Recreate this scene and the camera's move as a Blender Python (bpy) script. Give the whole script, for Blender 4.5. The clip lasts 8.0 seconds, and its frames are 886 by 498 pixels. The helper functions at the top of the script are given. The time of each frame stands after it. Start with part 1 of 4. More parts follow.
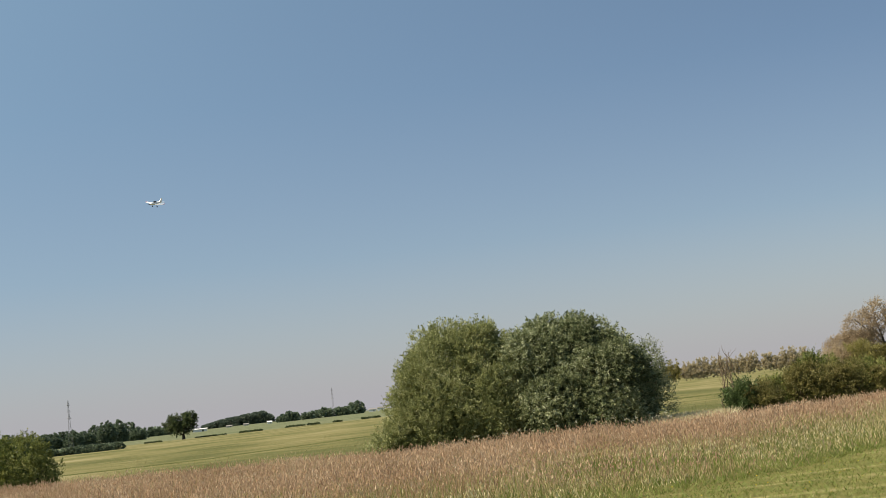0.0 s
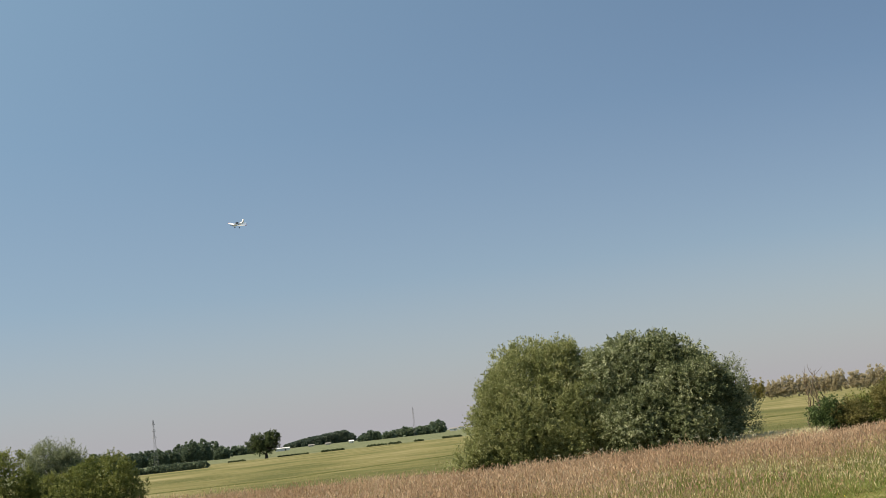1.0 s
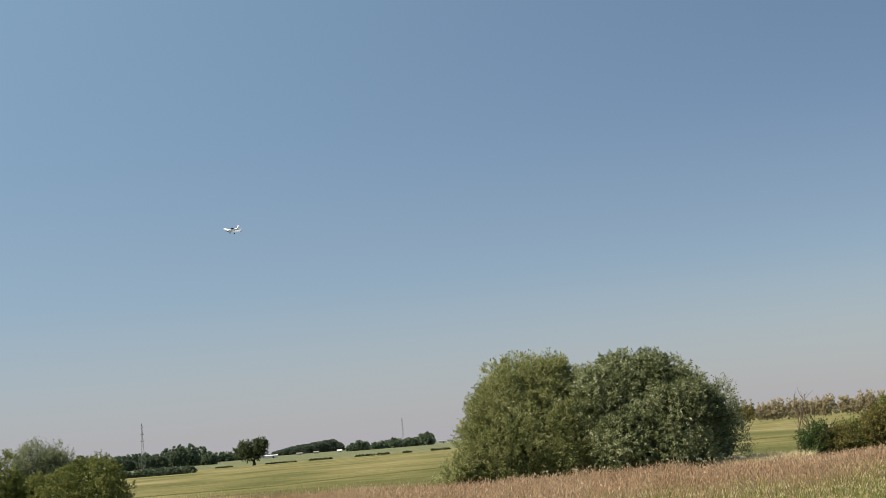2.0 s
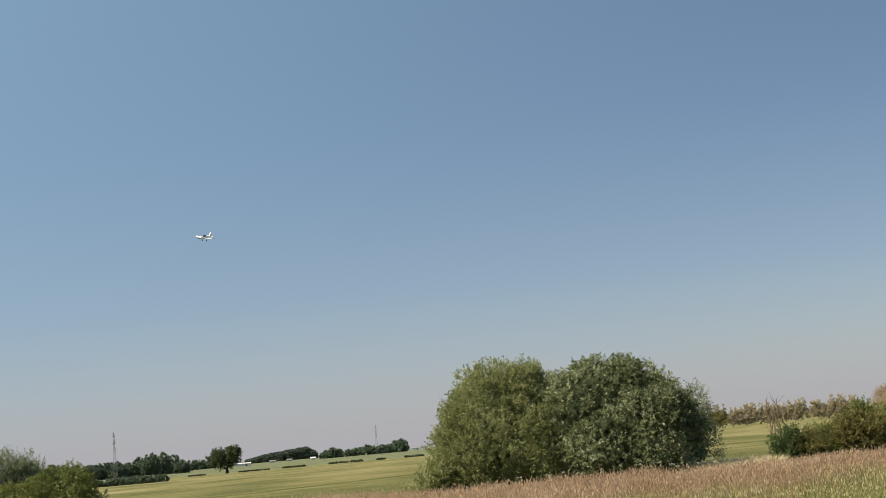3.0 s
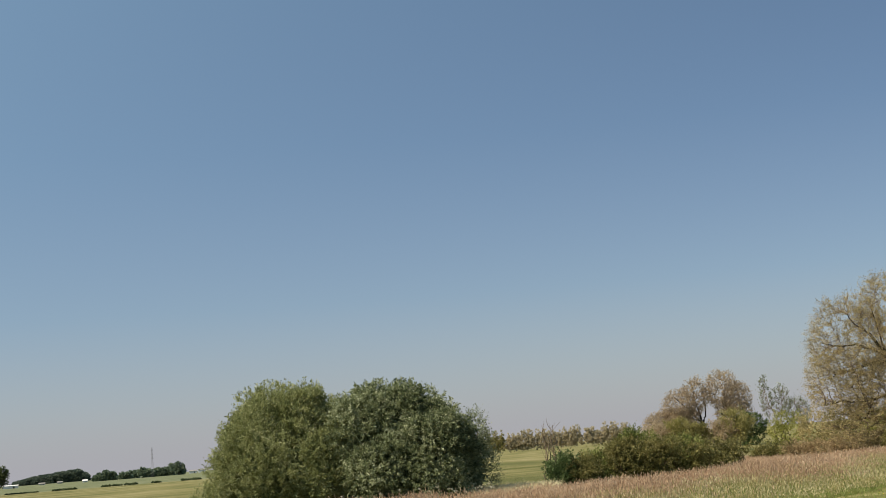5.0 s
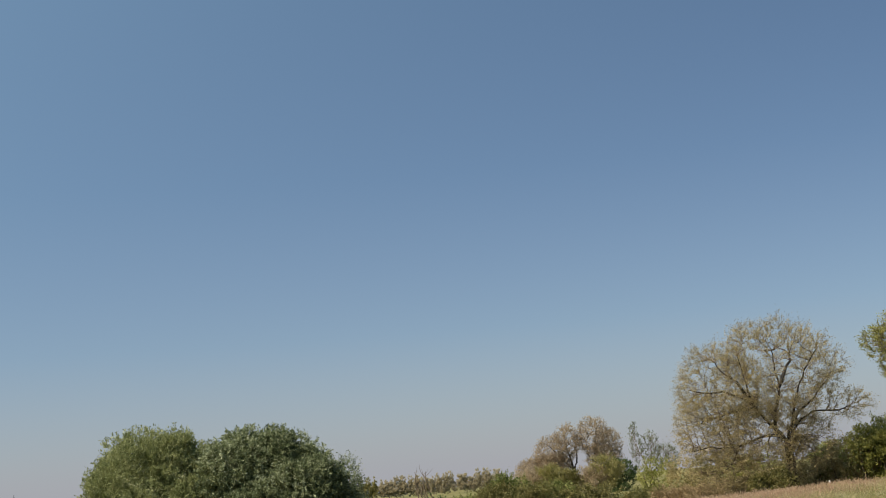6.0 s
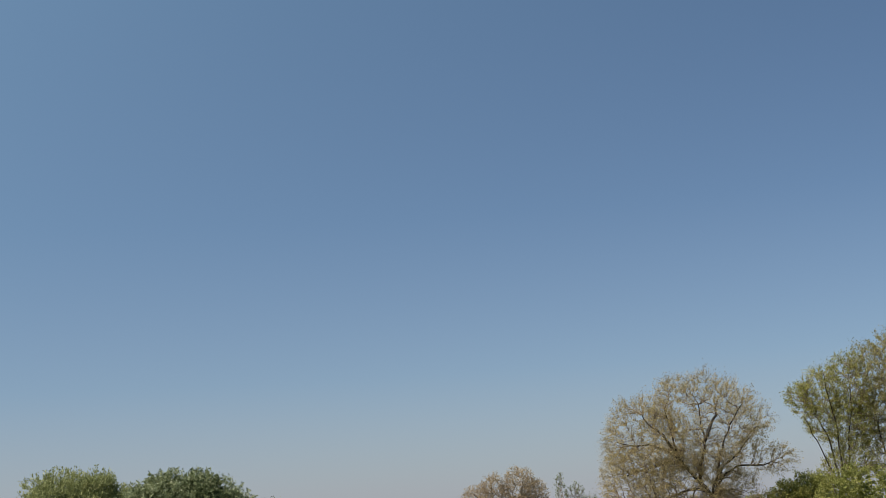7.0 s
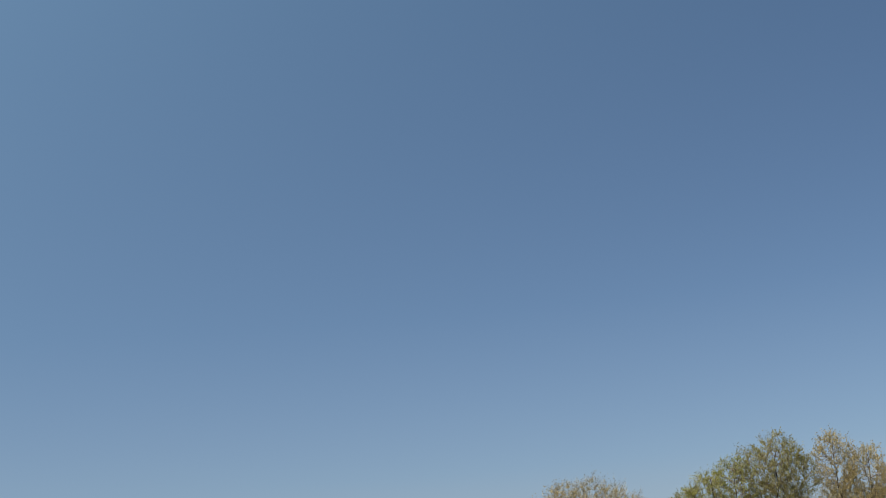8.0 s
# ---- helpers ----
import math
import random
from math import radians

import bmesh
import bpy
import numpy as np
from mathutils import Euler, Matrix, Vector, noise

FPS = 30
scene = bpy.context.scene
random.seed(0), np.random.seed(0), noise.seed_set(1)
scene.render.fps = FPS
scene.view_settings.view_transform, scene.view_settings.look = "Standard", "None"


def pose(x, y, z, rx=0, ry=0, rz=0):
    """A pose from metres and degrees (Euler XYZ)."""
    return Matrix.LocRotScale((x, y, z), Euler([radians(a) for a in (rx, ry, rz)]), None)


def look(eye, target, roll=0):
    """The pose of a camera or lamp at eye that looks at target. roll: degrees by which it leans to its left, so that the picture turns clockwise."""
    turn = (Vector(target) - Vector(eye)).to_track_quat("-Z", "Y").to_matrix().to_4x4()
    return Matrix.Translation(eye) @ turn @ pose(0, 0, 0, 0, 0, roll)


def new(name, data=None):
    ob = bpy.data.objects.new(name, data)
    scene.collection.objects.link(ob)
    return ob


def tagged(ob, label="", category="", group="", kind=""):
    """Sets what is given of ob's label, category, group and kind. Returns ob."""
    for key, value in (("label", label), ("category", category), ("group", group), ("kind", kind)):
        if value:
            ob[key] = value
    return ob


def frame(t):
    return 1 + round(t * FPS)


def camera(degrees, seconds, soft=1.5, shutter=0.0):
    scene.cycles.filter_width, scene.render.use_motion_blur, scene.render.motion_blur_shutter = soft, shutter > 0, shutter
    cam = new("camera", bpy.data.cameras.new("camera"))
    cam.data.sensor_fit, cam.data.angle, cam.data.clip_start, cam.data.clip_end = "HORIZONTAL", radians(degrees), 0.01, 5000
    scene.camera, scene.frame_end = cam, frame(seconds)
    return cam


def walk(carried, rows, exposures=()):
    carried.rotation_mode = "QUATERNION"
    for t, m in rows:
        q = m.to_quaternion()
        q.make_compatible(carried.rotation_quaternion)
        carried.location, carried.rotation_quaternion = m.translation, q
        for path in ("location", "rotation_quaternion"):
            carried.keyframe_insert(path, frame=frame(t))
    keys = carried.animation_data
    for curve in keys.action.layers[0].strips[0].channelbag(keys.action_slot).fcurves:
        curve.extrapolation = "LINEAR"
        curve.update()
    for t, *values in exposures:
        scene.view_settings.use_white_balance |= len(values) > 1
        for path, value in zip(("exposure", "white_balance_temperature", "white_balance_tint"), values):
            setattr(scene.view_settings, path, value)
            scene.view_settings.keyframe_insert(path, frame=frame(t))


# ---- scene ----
EYE = 1.65
cam = camera(36.0, 8.0, soft=0.85)
# seconds, tilt, lean and turn in degrees: the viewer stands in one spot and follows the model aircraft
TURNS = [
    (0.0, 96.37, 6.33, 0.83), (0.5, 97.14, 6.06, 3.33), (1.0, 97.54, 6.35, 4.23), (1.5, 98.03, 5.24, 3.86),
    (1.7, 98.01, 4.68, 3.85), (2.8, 98.12, 4.85, 3.38), (3.0, 98.19, 4.96, 2.66), (3.5, 97.88, 6.31, 0.61),
    (4.0, 98.39, 5.57, -2.06), (4.2, 99.06, 4.60, -3.04), (5.3, 98.20, 5.25, -7.96), (5.5, 98.64, 5.65, -9.08),
    (6.0, 99.92, 4.61, -11.79), (6.5, 101.05, 4.39, -13.67), (7.0, 101.68, 3.65, -14.88), (7.5, 103.43, 3.41, -16.51),
    (8.0, 105.87, 4.89, -19.37),
]
walk(cam, [(t, pose(0, 0, EYE, rx, ry, rz)) for t, rx, ry, rz in TURNS], exposures=[(0.0, 0.68, 7100, 11), (3.5, 0.66, 7050, 11), (6.0, 0.53, 6700, 10), (8.0, 0.49, 6450, 10)])

# ---- sky and sun ----
SUN_AZ, SUN_EL = -105.0, 50.0
world = bpy.data.worlds.new("sky")
scene.world = world
world.use_nodes = True
wn, wl = world.node_tree.nodes, world.node_tree.links
sky = wn.new("ShaderNodeTexSky")
sky.sky_type, sky.sun_disc = "NISHITA", False
sky.sun_elevation, sky.sun_rotation = radians(SUN_EL), radians(SUN_AZ)
sky.altitude, sky.air_density, sky.dust_density, sky.ozone_density = 60, 1.0, 0.9, 1.5
# the haze lies low: the blue deepens faster with height than in clear air
upper, steep = wn.new("ShaderNodeTexCoord"), wn.new("ShaderNodeVectorMath")
steep.operation = "MULTIPLY"
steep.inputs[1].default_value = (1.0, 1.0, 1.34)
wl.new(upper.outputs["Generated"], steep.inputs[0])
wl.new(steep.outputs["Vector"], sky.inputs["Vector"])
# summer haze pales the sky towards the horizon, all the way round
way, split, haze, pale = wn.new("ShaderNodeTexCoord"), wn.new("ShaderNodeSeparateXYZ"), wn.new("ShaderNodeValToRGB"), wn.new("ShaderNodeMix")
wl.new(way.outputs["Generated"], split.inputs[0])
wl.new(split.outputs["Z"], haze.inputs["Fac"])
for i, (at, k) in enumerate(((0.0, 0.93), (0.045, 0.59), (0.112, 0.20), (0.225, 0.05), (0.45, 0.0))):
    e = haze.color_ramp.elements[i] if i < 2 else haze.color_ramp.elements.new(at)
    e.position, e.color = at, (k, k, k, 1)
pale.data_type = "RGBA"
# and more so on the sun's side
toward, gain, bright = wn.new("ShaderNodeVectorMath"), wn.new("ShaderNodeMath"), wn.new("ShaderNodeMix")
toward.operation = "DOT_PRODUCT"
toward.inputs[1].default_value = (math.sin(radians(SUN_AZ)) * math.cos(radians(SUN_EL)), math.cos(radians(SUN_AZ)) * math.cos(radians(SUN_EL)), math.sin(radians(SUN_EL)))
wl.new(way.outputs["Generated"], toward.inputs[0])
near, swell = wn.new("ShaderNodeMath"), wn.new("ShaderNodeMath")
near.operation, near.use_clamp, near.inputs[1].default_value = "ADD", True, 0.46
swell.operation, swell.inputs[1].default_value = "POWER", 2.0
gain.operation, gain.use_clamp, gain.inputs[1].default_value = "MULTIPLY", True, 0.88
wl.new(toward.outputs["Value"], near.inputs[0])
wl.new(near.outputs[0], swell.inputs[0])
wl.new(swell.outputs[0], gain.inputs[0])
wl.new(haze.outputs["Color"], pale.inputs["Factor"])
tint = wn.new("ShaderNodeMix")
tint.data_type, tint.blend_type = "RGBA", "MULTIPLY"
tint.inputs["Factor"].default_value = 1.0
tint.inputs["B"].default_value = (0.85, 0.985, 1.055, 1)
wl.new(sky.outputs["Color"], tint.inputs["A"])
bright.data_type = "RGBA"
wl.new(gain.outputs[0], bright.inputs["Factor"])
wl.new(tint.outputs["Result"], bright.inputs["A"])
bright.inputs["B"].default_value = (2.7, 4.7, 6.7, 1)
wl.new(bright.outputs["Result"], pale.inputs["A"])
pale.inputs["B"].default_value = (4.22, 4.3, 4.98, 1)
wl.new(pale.outputs["Result"], wn["Background"].inputs["Color"])
wn["Background"].inputs["Strength"].default_value = 0.0625
sun_data = bpy.data.lights.new("sun", "SUN")
sun_data.energy, sun_data.angle, sun_data.color = 5.0, radians(0.5), (1.0, 0.91, 0.77)
sun = new("sun", sun_data)
sa, se = radians(SUN_AZ), radians(SUN_EL)
sun.matrix_world = look((80 * math.sin(sa) * math.cos(se), 80 * math.cos(sa) * math.cos(se), 80 * math.sin(se)), (0, 0, 0))


# ---- materials ----
def material(name):
    m = bpy.data.materials.new(name)
    m.use_nodes = True
    return m, m.node_tree.nodes, m.node_tree.links, m.node_tree.nodes["Principled BSDF"]


def ramp_node(nodes, colours):
    r = nodes.new("ShaderNodeValToRGB")
    e = r.color_ramp.elements
    while len(e) < len(colours):
        e.new(0.5)
    for i, c in enumerate(colours):
        e[i].position = i / (len(colours) - 1)
        e[i].color = (*c, 1)
    return r


def leafy(name, colours, rough=0.55, through_light=0.3, patch=0.8, spray=5.0):
    """Leaves or blades: every one has its own tone, and sprays and larger patches drift in tone too."""
    m, n, l, b = material(name)
    geo, tex, add = n.new("ShaderNodeNewGeometry"), n.new("ShaderNodeTexNoise"), n.new("ShaderNodeMath")
    pos = n.new("ShaderNodeTexCoord")
    tex.inputs["Scale"].default_value, tex.inputs["Detail"].default_value = patch, 3
    l.new(pos.outputs["Object"], tex.inputs["Vector"])
    mul = n.new("ShaderNodeMath")
    mul.operation, mul.inputs[1].default_value = "MULTIPLY_ADD", 1.6
    mul.inputs[2].default_value = -0.55
    fine, both = n.new("ShaderNodeTexNoise"), n.new("ShaderNodeMath")
    fine.inputs["Scale"].default_value, fine.inputs["Detail"].default_value = spray, 1
    l.new(pos.outputs["Object"], fine.inputs["Vector"])
    both.operation, both.inputs[1].default_value = "MULTIPLY_ADD", 1.1
    l.new(fine.outputs["Fac"], both.inputs[0])
    l.new(tex.outputs["Fac"], both.inputs[2])
    shift = n.new("ShaderNodeMath")
    shift.operation, shift.inputs[1].default_value = "SUBTRACT", 0.55
    l.new(both.outputs[0], shift.inputs[0])
    l.new(shift.outputs[0], mul.inputs[0])
    add.operation = "MULTIPLY_ADD"
    add.inputs[1].default_value = 0.5
    half = n.new("ShaderNodeMath")
    half.operation, half.inputs[1].default_value = "MULTIPLY", 0.7
    l.new(mul.outputs[0], half.inputs[0])
    l.new(geo.outputs["Random Per Island"], add.inputs[0])
    l.new(half.outputs[0], add.inputs[2])
    r = ramp_node(n, colours)
    l.new(add.outputs[0], r.inputs["Fac"])
    l.new(r.outputs["Color"], b.inputs["Base Color"])
    b.inputs["Roughness"].default_value = rough
    b.inputs["Specular IOR Level"].default_value = 0.3
    tr, mix = n.new("ShaderNodeBsdfTranslucent"), n.new("ShaderNodeMixShader")
    l.new(r.outputs["Color"], tr.inputs["Color"])
    mix.inputs["Fac"].default_value = through_light
    l.new(b.outputs[0], mix.inputs[1])
    l.new(tr.outputs[0], mix.inputs[2])
    l.new(mix.outputs[0], n["Material Output"].inputs["Surface"])
    return m


def rough_stuff(name, colours, scale=4.0, rough=0.85, bump=0.3, metal=0.0):
    m, n, l, b = material(name)
    pos, t1, t2 = n.new("ShaderNodeTexCoord"), n.new("ShaderNodeTexNoise"), n.new("ShaderNodeTexNoise")
    t1.inputs["Scale"].default_value, t1.inputs["Detail"].default_value = scale, 6
    t2.inputs["Scale"].default_value, t2.inputs["Detail"].default_value = scale * 7, 4
    l.new(pos.outputs["Object"], t1.inputs["Vector"])
    l.new(pos.outputs["Object"], t2.inputs["Vector"])
    mx = n.new("ShaderNodeMath")
    mx.operation = "MULTIPLY_ADD"
    mx.inputs[1].default_value = 0.5
    l.new(t2.outputs["Fac"], mx.inputs[0])
    sub = n.new("ShaderNodeMath")
    sub.operation, sub.inputs[1].default_value = "SUBTRACT", 0.25
    l.new(t1.outputs["Fac"], sub.inputs[0])
    l.new(sub.outputs[0], mx.inputs[2])
    r = ramp_node(n, colours)
    l.new(mx.outputs[0], r.inputs["Fac"])
    l.new(r.outputs["Color"], b.inputs["Base Color"])
    b.inputs["Roughness"].default_value, b.inputs["Metallic"].default_value = rough, metal
    bp = n.new("ShaderNodeBump")
    bp.inputs["Strength"].default_value = bump
    l.new(t2.outputs["Fac"], bp.inputs["Height"])
    l.new(bp.outputs[0], b.inputs["Normal"])
    return m


M_OLIVE = leafy("willow_leaf_olive", [(0.11, 0.13, 0.045), (0.21, 0.235, 0.09), (0.325, 0.34, 0.15), (0.48, 0.485, 0.28)])
# darkest and palest tones put shadow and leaf highlights into the colour
M_GREY = leafy("willow_leaf_grey", [(0.034, 0.050, 0.02), (0.12, 0.148, 0.062), (0.28, 0.31, 0.165), (0.58, 0.61, 0.42)])
M_HAW = leafy("hawthorn_leaf", [(0.06, 0.082, 0.02), (0.145, 0.172, 0.042), (0.255, 0.275, 0.08), (0.38, 0.365, 0.135)])
M_HEDGE = leafy("hedge_leaf", [(0.055, 0.058, 0.016), (0.125, 0.118, 0.034), (0.22, 0.195, 0.065), (0.34, 0.295, 0.13)], patch=1.6)
M_HOLLY = leafy("holly_leaf", [(0.04, 0.065, 0.02), (0.075, 0.115, 0.035), (0.13, 0.18, 0.06)], rough=0.6, through_light=0.2)
M_TAN = leafy("catkin_leaf_tan", through_light=0.5, colours=[(0.31, 0.235, 0.145), (0.42, 0.33, 0.215), (0.51, 0.42, 0.29), (0.59, 0.505, 0.375)])
M_PALE = leafy("pale_catkin_leaf", through_light=0.5, colours=[(0.38, 0.33, 0.21), (0.48, 0.42, 0.28), (0.57, 0.51, 0.365), (0.64, 0.585, 0.45)])
M_TANGREEN = leafy("young_leaf_tan_green", [(0.26, 0.205, 0.08), (0.375, 0.305, 0.135), (0.475, 0.395, 0.205), (0.565, 0.49, 0.31)], through_light=0.4)
M_YELLOW = leafy("young_leaf_yellow_green", [(0.17, 0.18, 0.036), (0.28, 0.28, 0.07), (0.38, 0.36, 0.12), (0.47, 0.435, 0.20)], through_light=0.45)
M_FRESH = leafy("fresh_green_leaf", [(0.11, 0.13, 0.03), (0.20, 0.215, 0.055), (0.30, 0.305, 0.09), (0.41, 0.39, 0.15)], through_light=0.4)
M_OLIVETAN = leafy("young_leaf_olive_tan", [(0.19, 0.18, 0.05), (0.29, 0.265, 0.09), (0.39, 0.35, 0.16), (0.48, 0.43, 0.25)], patch=0.5, through_light=0.45)
M_SILVER = leafy("silver_leaf", [(0.10, 0.125, 0.065), (0.21, 0.24, 0.135), (0.36, 0.39, 0.255)])
# distance haze is put into these leaf tones: paler and bluer
M_HAZED_WOOD = leafy("hazed_woodland_leaf", [(0.08, 0.115, 0.075), (0.14, 0.185, 0.118), (0.21, 0.26, 0.17)], patch=0.08)
# the far hill's bluish air haze is mixed into its leaf colour
M_HAZED_HILL = leafy("hazed_hill_leaf", [(0.068, 0.095, 0.070), (0.10, 0.13, 0.095), (0.14, 0.17, 0.125)], patch=0.03)
M_OAK = leafy("oak_leaf", [(0.045, 0.065, 0.028), (0.085, 0.115, 0.048), (0.14, 0.17, 0.075)])
M_BROWN = leafy("bramble_leaf", [(0.20, 0.14, 0.065), (0.30, 0.22, 0.12), (0.40, 0.30, 0.17), (0.30, 0.27, 0.11)])
M_BLADE = leafy("grass_blade", [(0.085, 0.125, 0.02), (0.145, 0.19, 0.038), (0.215, 0.245, 0.068), (0.34, 0.325, 0.14)], patch=0.5)
M_RANK = leafy("rank_blade", [(0.07, 0.10, 0.022), (0.125, 0.15, 0.038), (0.19, 0.20, 0.065)], patch=0.3)
M_PASTURE = leafy("pasture_blade", [(0.115, 0.115, 0.038), (0.17, 0.16, 0.065), (0.23, 0.205, 0.10), (0.31, 0.27, 0.16)], patch=0.12)
M_SEED = leafy("seed_head", [(0.29, 0.18, 0.105), (0.44, 0.295, 0.185), (0.55, 0.40, 0.265), (0.68, 0.55, 0.39)], patch=0.35, spray=1.6, through_light=0.4)
M_STRAW = leafy("straw_seed_head", [(0.30, 0.26, 0.10), (0.46, 0.40, 0.20), (0.66, 0.59, 0.38)], patch=0.5, spray=2.0, through_light=0.4)
M_DRY = leafy("dry_stalk", [(0.34, 0.28, 0.15), (0.52, 0.45, 0.27), (0.66, 0.59, 0.40), (0.42, 0.38, 0.19)])
M_FLOWER = leafy("white_umbel", [(0.45, 0.43, 0.30), (0.6, 0.57, 0.44), (0.7, 0.69, 0.6)])
M_YFLOWER = leafy("yellow_petal", [(0.6, 0.45, 0.02), (0.75, 0.6, 0.05)])
# near-black: the shade on the limbs is put into the bark colour
M_BARK = rough_stuff("bark", [(0.013, 0.011, 0.009), (0.038, 0.031, 0.024), (0.085, 0.07, 0.055)], 6, 0.9, 0.8)
M_TWIG = rough_stuff("twig_bark", [(0.07, 0.05, 0.03), (0.15, 0.11, 0.07), (0.25, 0.19, 0.13)], 6, 0.9, 0.4)
M_PALETWIG = rough_stuff("pale_twig_bark", [(0.14, 0.105, 0.07), (0.25, 0.195, 0.14), (0.36, 0.29, 0.22)], 6, 0.9, 0.4)
M_STEEL = rough_stuff("galvanised_steel", [(0.10, 0.105, 0.11), (0.15, 0.155, 0.16), (0.21, 0.21, 0.21)], 1, 0.55, 0.1, 0.6)
M_WHITE = rough_stuff("white_cladding", [(0.50, 0.50, 0.48), (0.60, 0.60, 0.58), (0.68, 0.68, 0.66)], 0.6, 0.7, 0.1)
M_ROOF = rough_stuff("roof_sheet", [(0.12, 0.11, 0.10), (0.20, 0.185, 0.17), (0.28, 0.26, 0.24)], 0.6, 0.8, 0.3)
M_BRICK = rough_stuff("house_wall", [(0.30, 0.28, 0.25), (0.40, 0.38, 0.34), (0.48, 0.46, 0.42)], 0.8, 0.85, 0.3)
M_PAINT = rough_stuff("white_gloss_film", [(0.78, 0.78, 0.78), (0.82, 0.82, 0.82), (0.86, 0.86, 0.86)], 3, 0.25, 0.02)
M_RED = rough_stuff("red_trim_film", [(0.35, 0.03, 0.03), (0.45, 0.04, 0.04), (0.5, 0.06, 0.05)], 3, 0.3, 0.02)
M_DARK = rough_stuff("dark_tinted_plastic", [(0.015, 0.015, 0.018), (0.025, 0.025, 0.03), (0.04, 0.04, 0.045)], 3, 0.3, 0.05)


def ground_material():
    """Mown turf near the viewer, the floor of the tall meadow, then pasture to the horizon."""
    m, n, l, b = material("ground_turf")
    pos, sep = n.new("ShaderNodeTexCoord"), n.new("ShaderNodeSeparateXYZ")
    l.new(pos.outputs["Object"], sep.inputs[0])

    def noise_tex(scale, detail=5, stretch=None):
        t = n.new("ShaderNodeTexNoise")
        t.inputs["Scale"].default_value, t.inputs["Detail"].default_value = scale, detail
        if stretch:
            mp = n.new("ShaderNodeMapping")
            mp.inputs["Scale"].default_value = stretch
            l.new(pos.outputs["Object"], mp.inputs["Vector"])
            l.new(mp.outputs[0], t.inputs["Vector"])
        else:
            l.new(pos.outputs["Object"], t.inputs["Vector"])
        return t.outputs["Fac"]

    def calc(op, a, c, d=None):
        k = n.new("ShaderNodeMath")
        k.operation = op
        for i, v in enumerate((a, c, d)):
            if v is None:
                continue
            if isinstance(v, (int, float)):
                k.inputs[i].default_value = v
            else:
                l.new(v, k.inputs[i])
        return k.outputs[0]

    def blend(fac, c1, c2):
        x = n.new("ShaderNodeMix")
        x.data_type = "RGBA"
        l.new(fac, x.inputs["Factor"])
        l.new(c1, x.inputs["A"])
        l.new(c2, x.inputs["B"])
        return x.outputs["Result"]

    def tones(fac, colours):
        r = ramp_node(n, colours)
        l.new(fac, r.inputs["Fac"])
        return r.outputs["Color"]

    def step(v):
        k = n.new("ShaderNodeClamp")
        l.new(v, k.inputs["Value"])
        return k.outputs[0]

    fine, mid = noise_tex(38, 6), noise_tex(2.2, 5)
    grain = calc("ADD", calc("MULTIPLY", fine, 0.6), calc("MULTIPLY_ADD", mid, 0.9, -0.25))
    lawn = tones(grain, [(0.062, 0.066, 0.016), (0.108, 0.105, 0.03), (0.158, 0.142, 0.05), (0.23, 0.20, 0.095)])
    mp = n.new("ShaderNodeMapping")
    mp.inputs["Rotation"].default_value = (0, 0, radians(-45))
    mp.inputs["Scale"].default_value = (0.25, 1.6, 1)
    l.new(pos.outputs["Object"], mp.inputs["Vector"])
    swt = n.new("ShaderNodeTexNoise")
    swt.inputs["Scale"].default_value, swt.inputs["Detail"].default_value = 1.0, 7
    l.new(mp.outputs[0], swt.inputs["Vector"])
    dry = tones(grain, [(0.20, 0.17, 0.07), (0.30, 0.255, 0.12), (0.42, 0.36, 0.20)])
    lawn = blend(step(calc("MULTIPLY_ADD", swt.outputs["Fac"], 6.0, -3.2)), lawn, dry)
    under = tones(grain, [(0.06, 0.06, 0.018), (0.13, 0.105, 0.04), (0.20, 0.15, 0.07)])
    bands = noise_tex(1.0, 4, (0.012, 0.052, 0.05))
    patch = noise_tex(0.55, 8, (0.3, 0.6, 1.0))
    blotch = noise_tex(1.0, 6, (0.11, 0.026, 0.05))
    mixn = calc("ADD", calc("MULTIPLY_ADD", bands, 0.8, -0.4), calc("MULTIPLY_ADD", patch, 1.5, -0.55))
    mixn = calc("ADD", mixn, calc("MULTIPLY_ADD", blotch, 2.4, -1.2))
    # the far pasture is drier than the strip beside the meadow
    mixn = calc("ADD", mixn, calc("MULTIPLY_ADD", step(calc("MULTIPLY_ADD", sep.outputs["Y"], 0.009, -0.6)), 0.18, 0.05))
    field = tones(mixn, [(0.085, 0.09, 0.03), (0.14, 0.132, 0.05), (0.188, 0.168, 0.075), (0.24, 0.212, 0.112)])
    crop = tones(mixn, [(0.085, 0.10, 0.05), (0.125, 0.138, 0.072), (0.17, 0.175, 0.105)])
    field = blend(step(calc("MULTIPLY", step(calc("MULTIPLY_ADD", sep.outputs["Y"], 0.15, -60.6)), step(calc("MULTIPLY", sep.outputs["X"], -0.1)))), field, crop)
    edge1 = calc("SUBTRACT", sep.outputs["Y"], calc("MULTIPLY_ADD", sep.outputs["X"], 1.02, 16.5))
    edge1 = step(calc("MULTIPLY", calc("ADD", edge1, calc("MULTIPLY_ADD", mid, 3.2, -1.6)), 1.5))
    far = calc("SUBTRACT", sep.outputs["Y"], calc("MULTIPLY_ADD", calc("ABSOLUTE", calc("SUBTRACT", sep.outputs["X"], 4), 0), 0.4, 39.5))
    far = step(calc("MULTIPLY", calc("ADD", far, calc("MULTIPLY_ADD", mid, 2, -1)), 0.8))
    col = blend(far, blend(edge1, lawn, under), field)
    l.new(col, b.inputs["Base Color"])
    b.inputs["Roughness"].default_value = 0.95
    b.inputs["Specular IOR Level"].default_value = 0.1
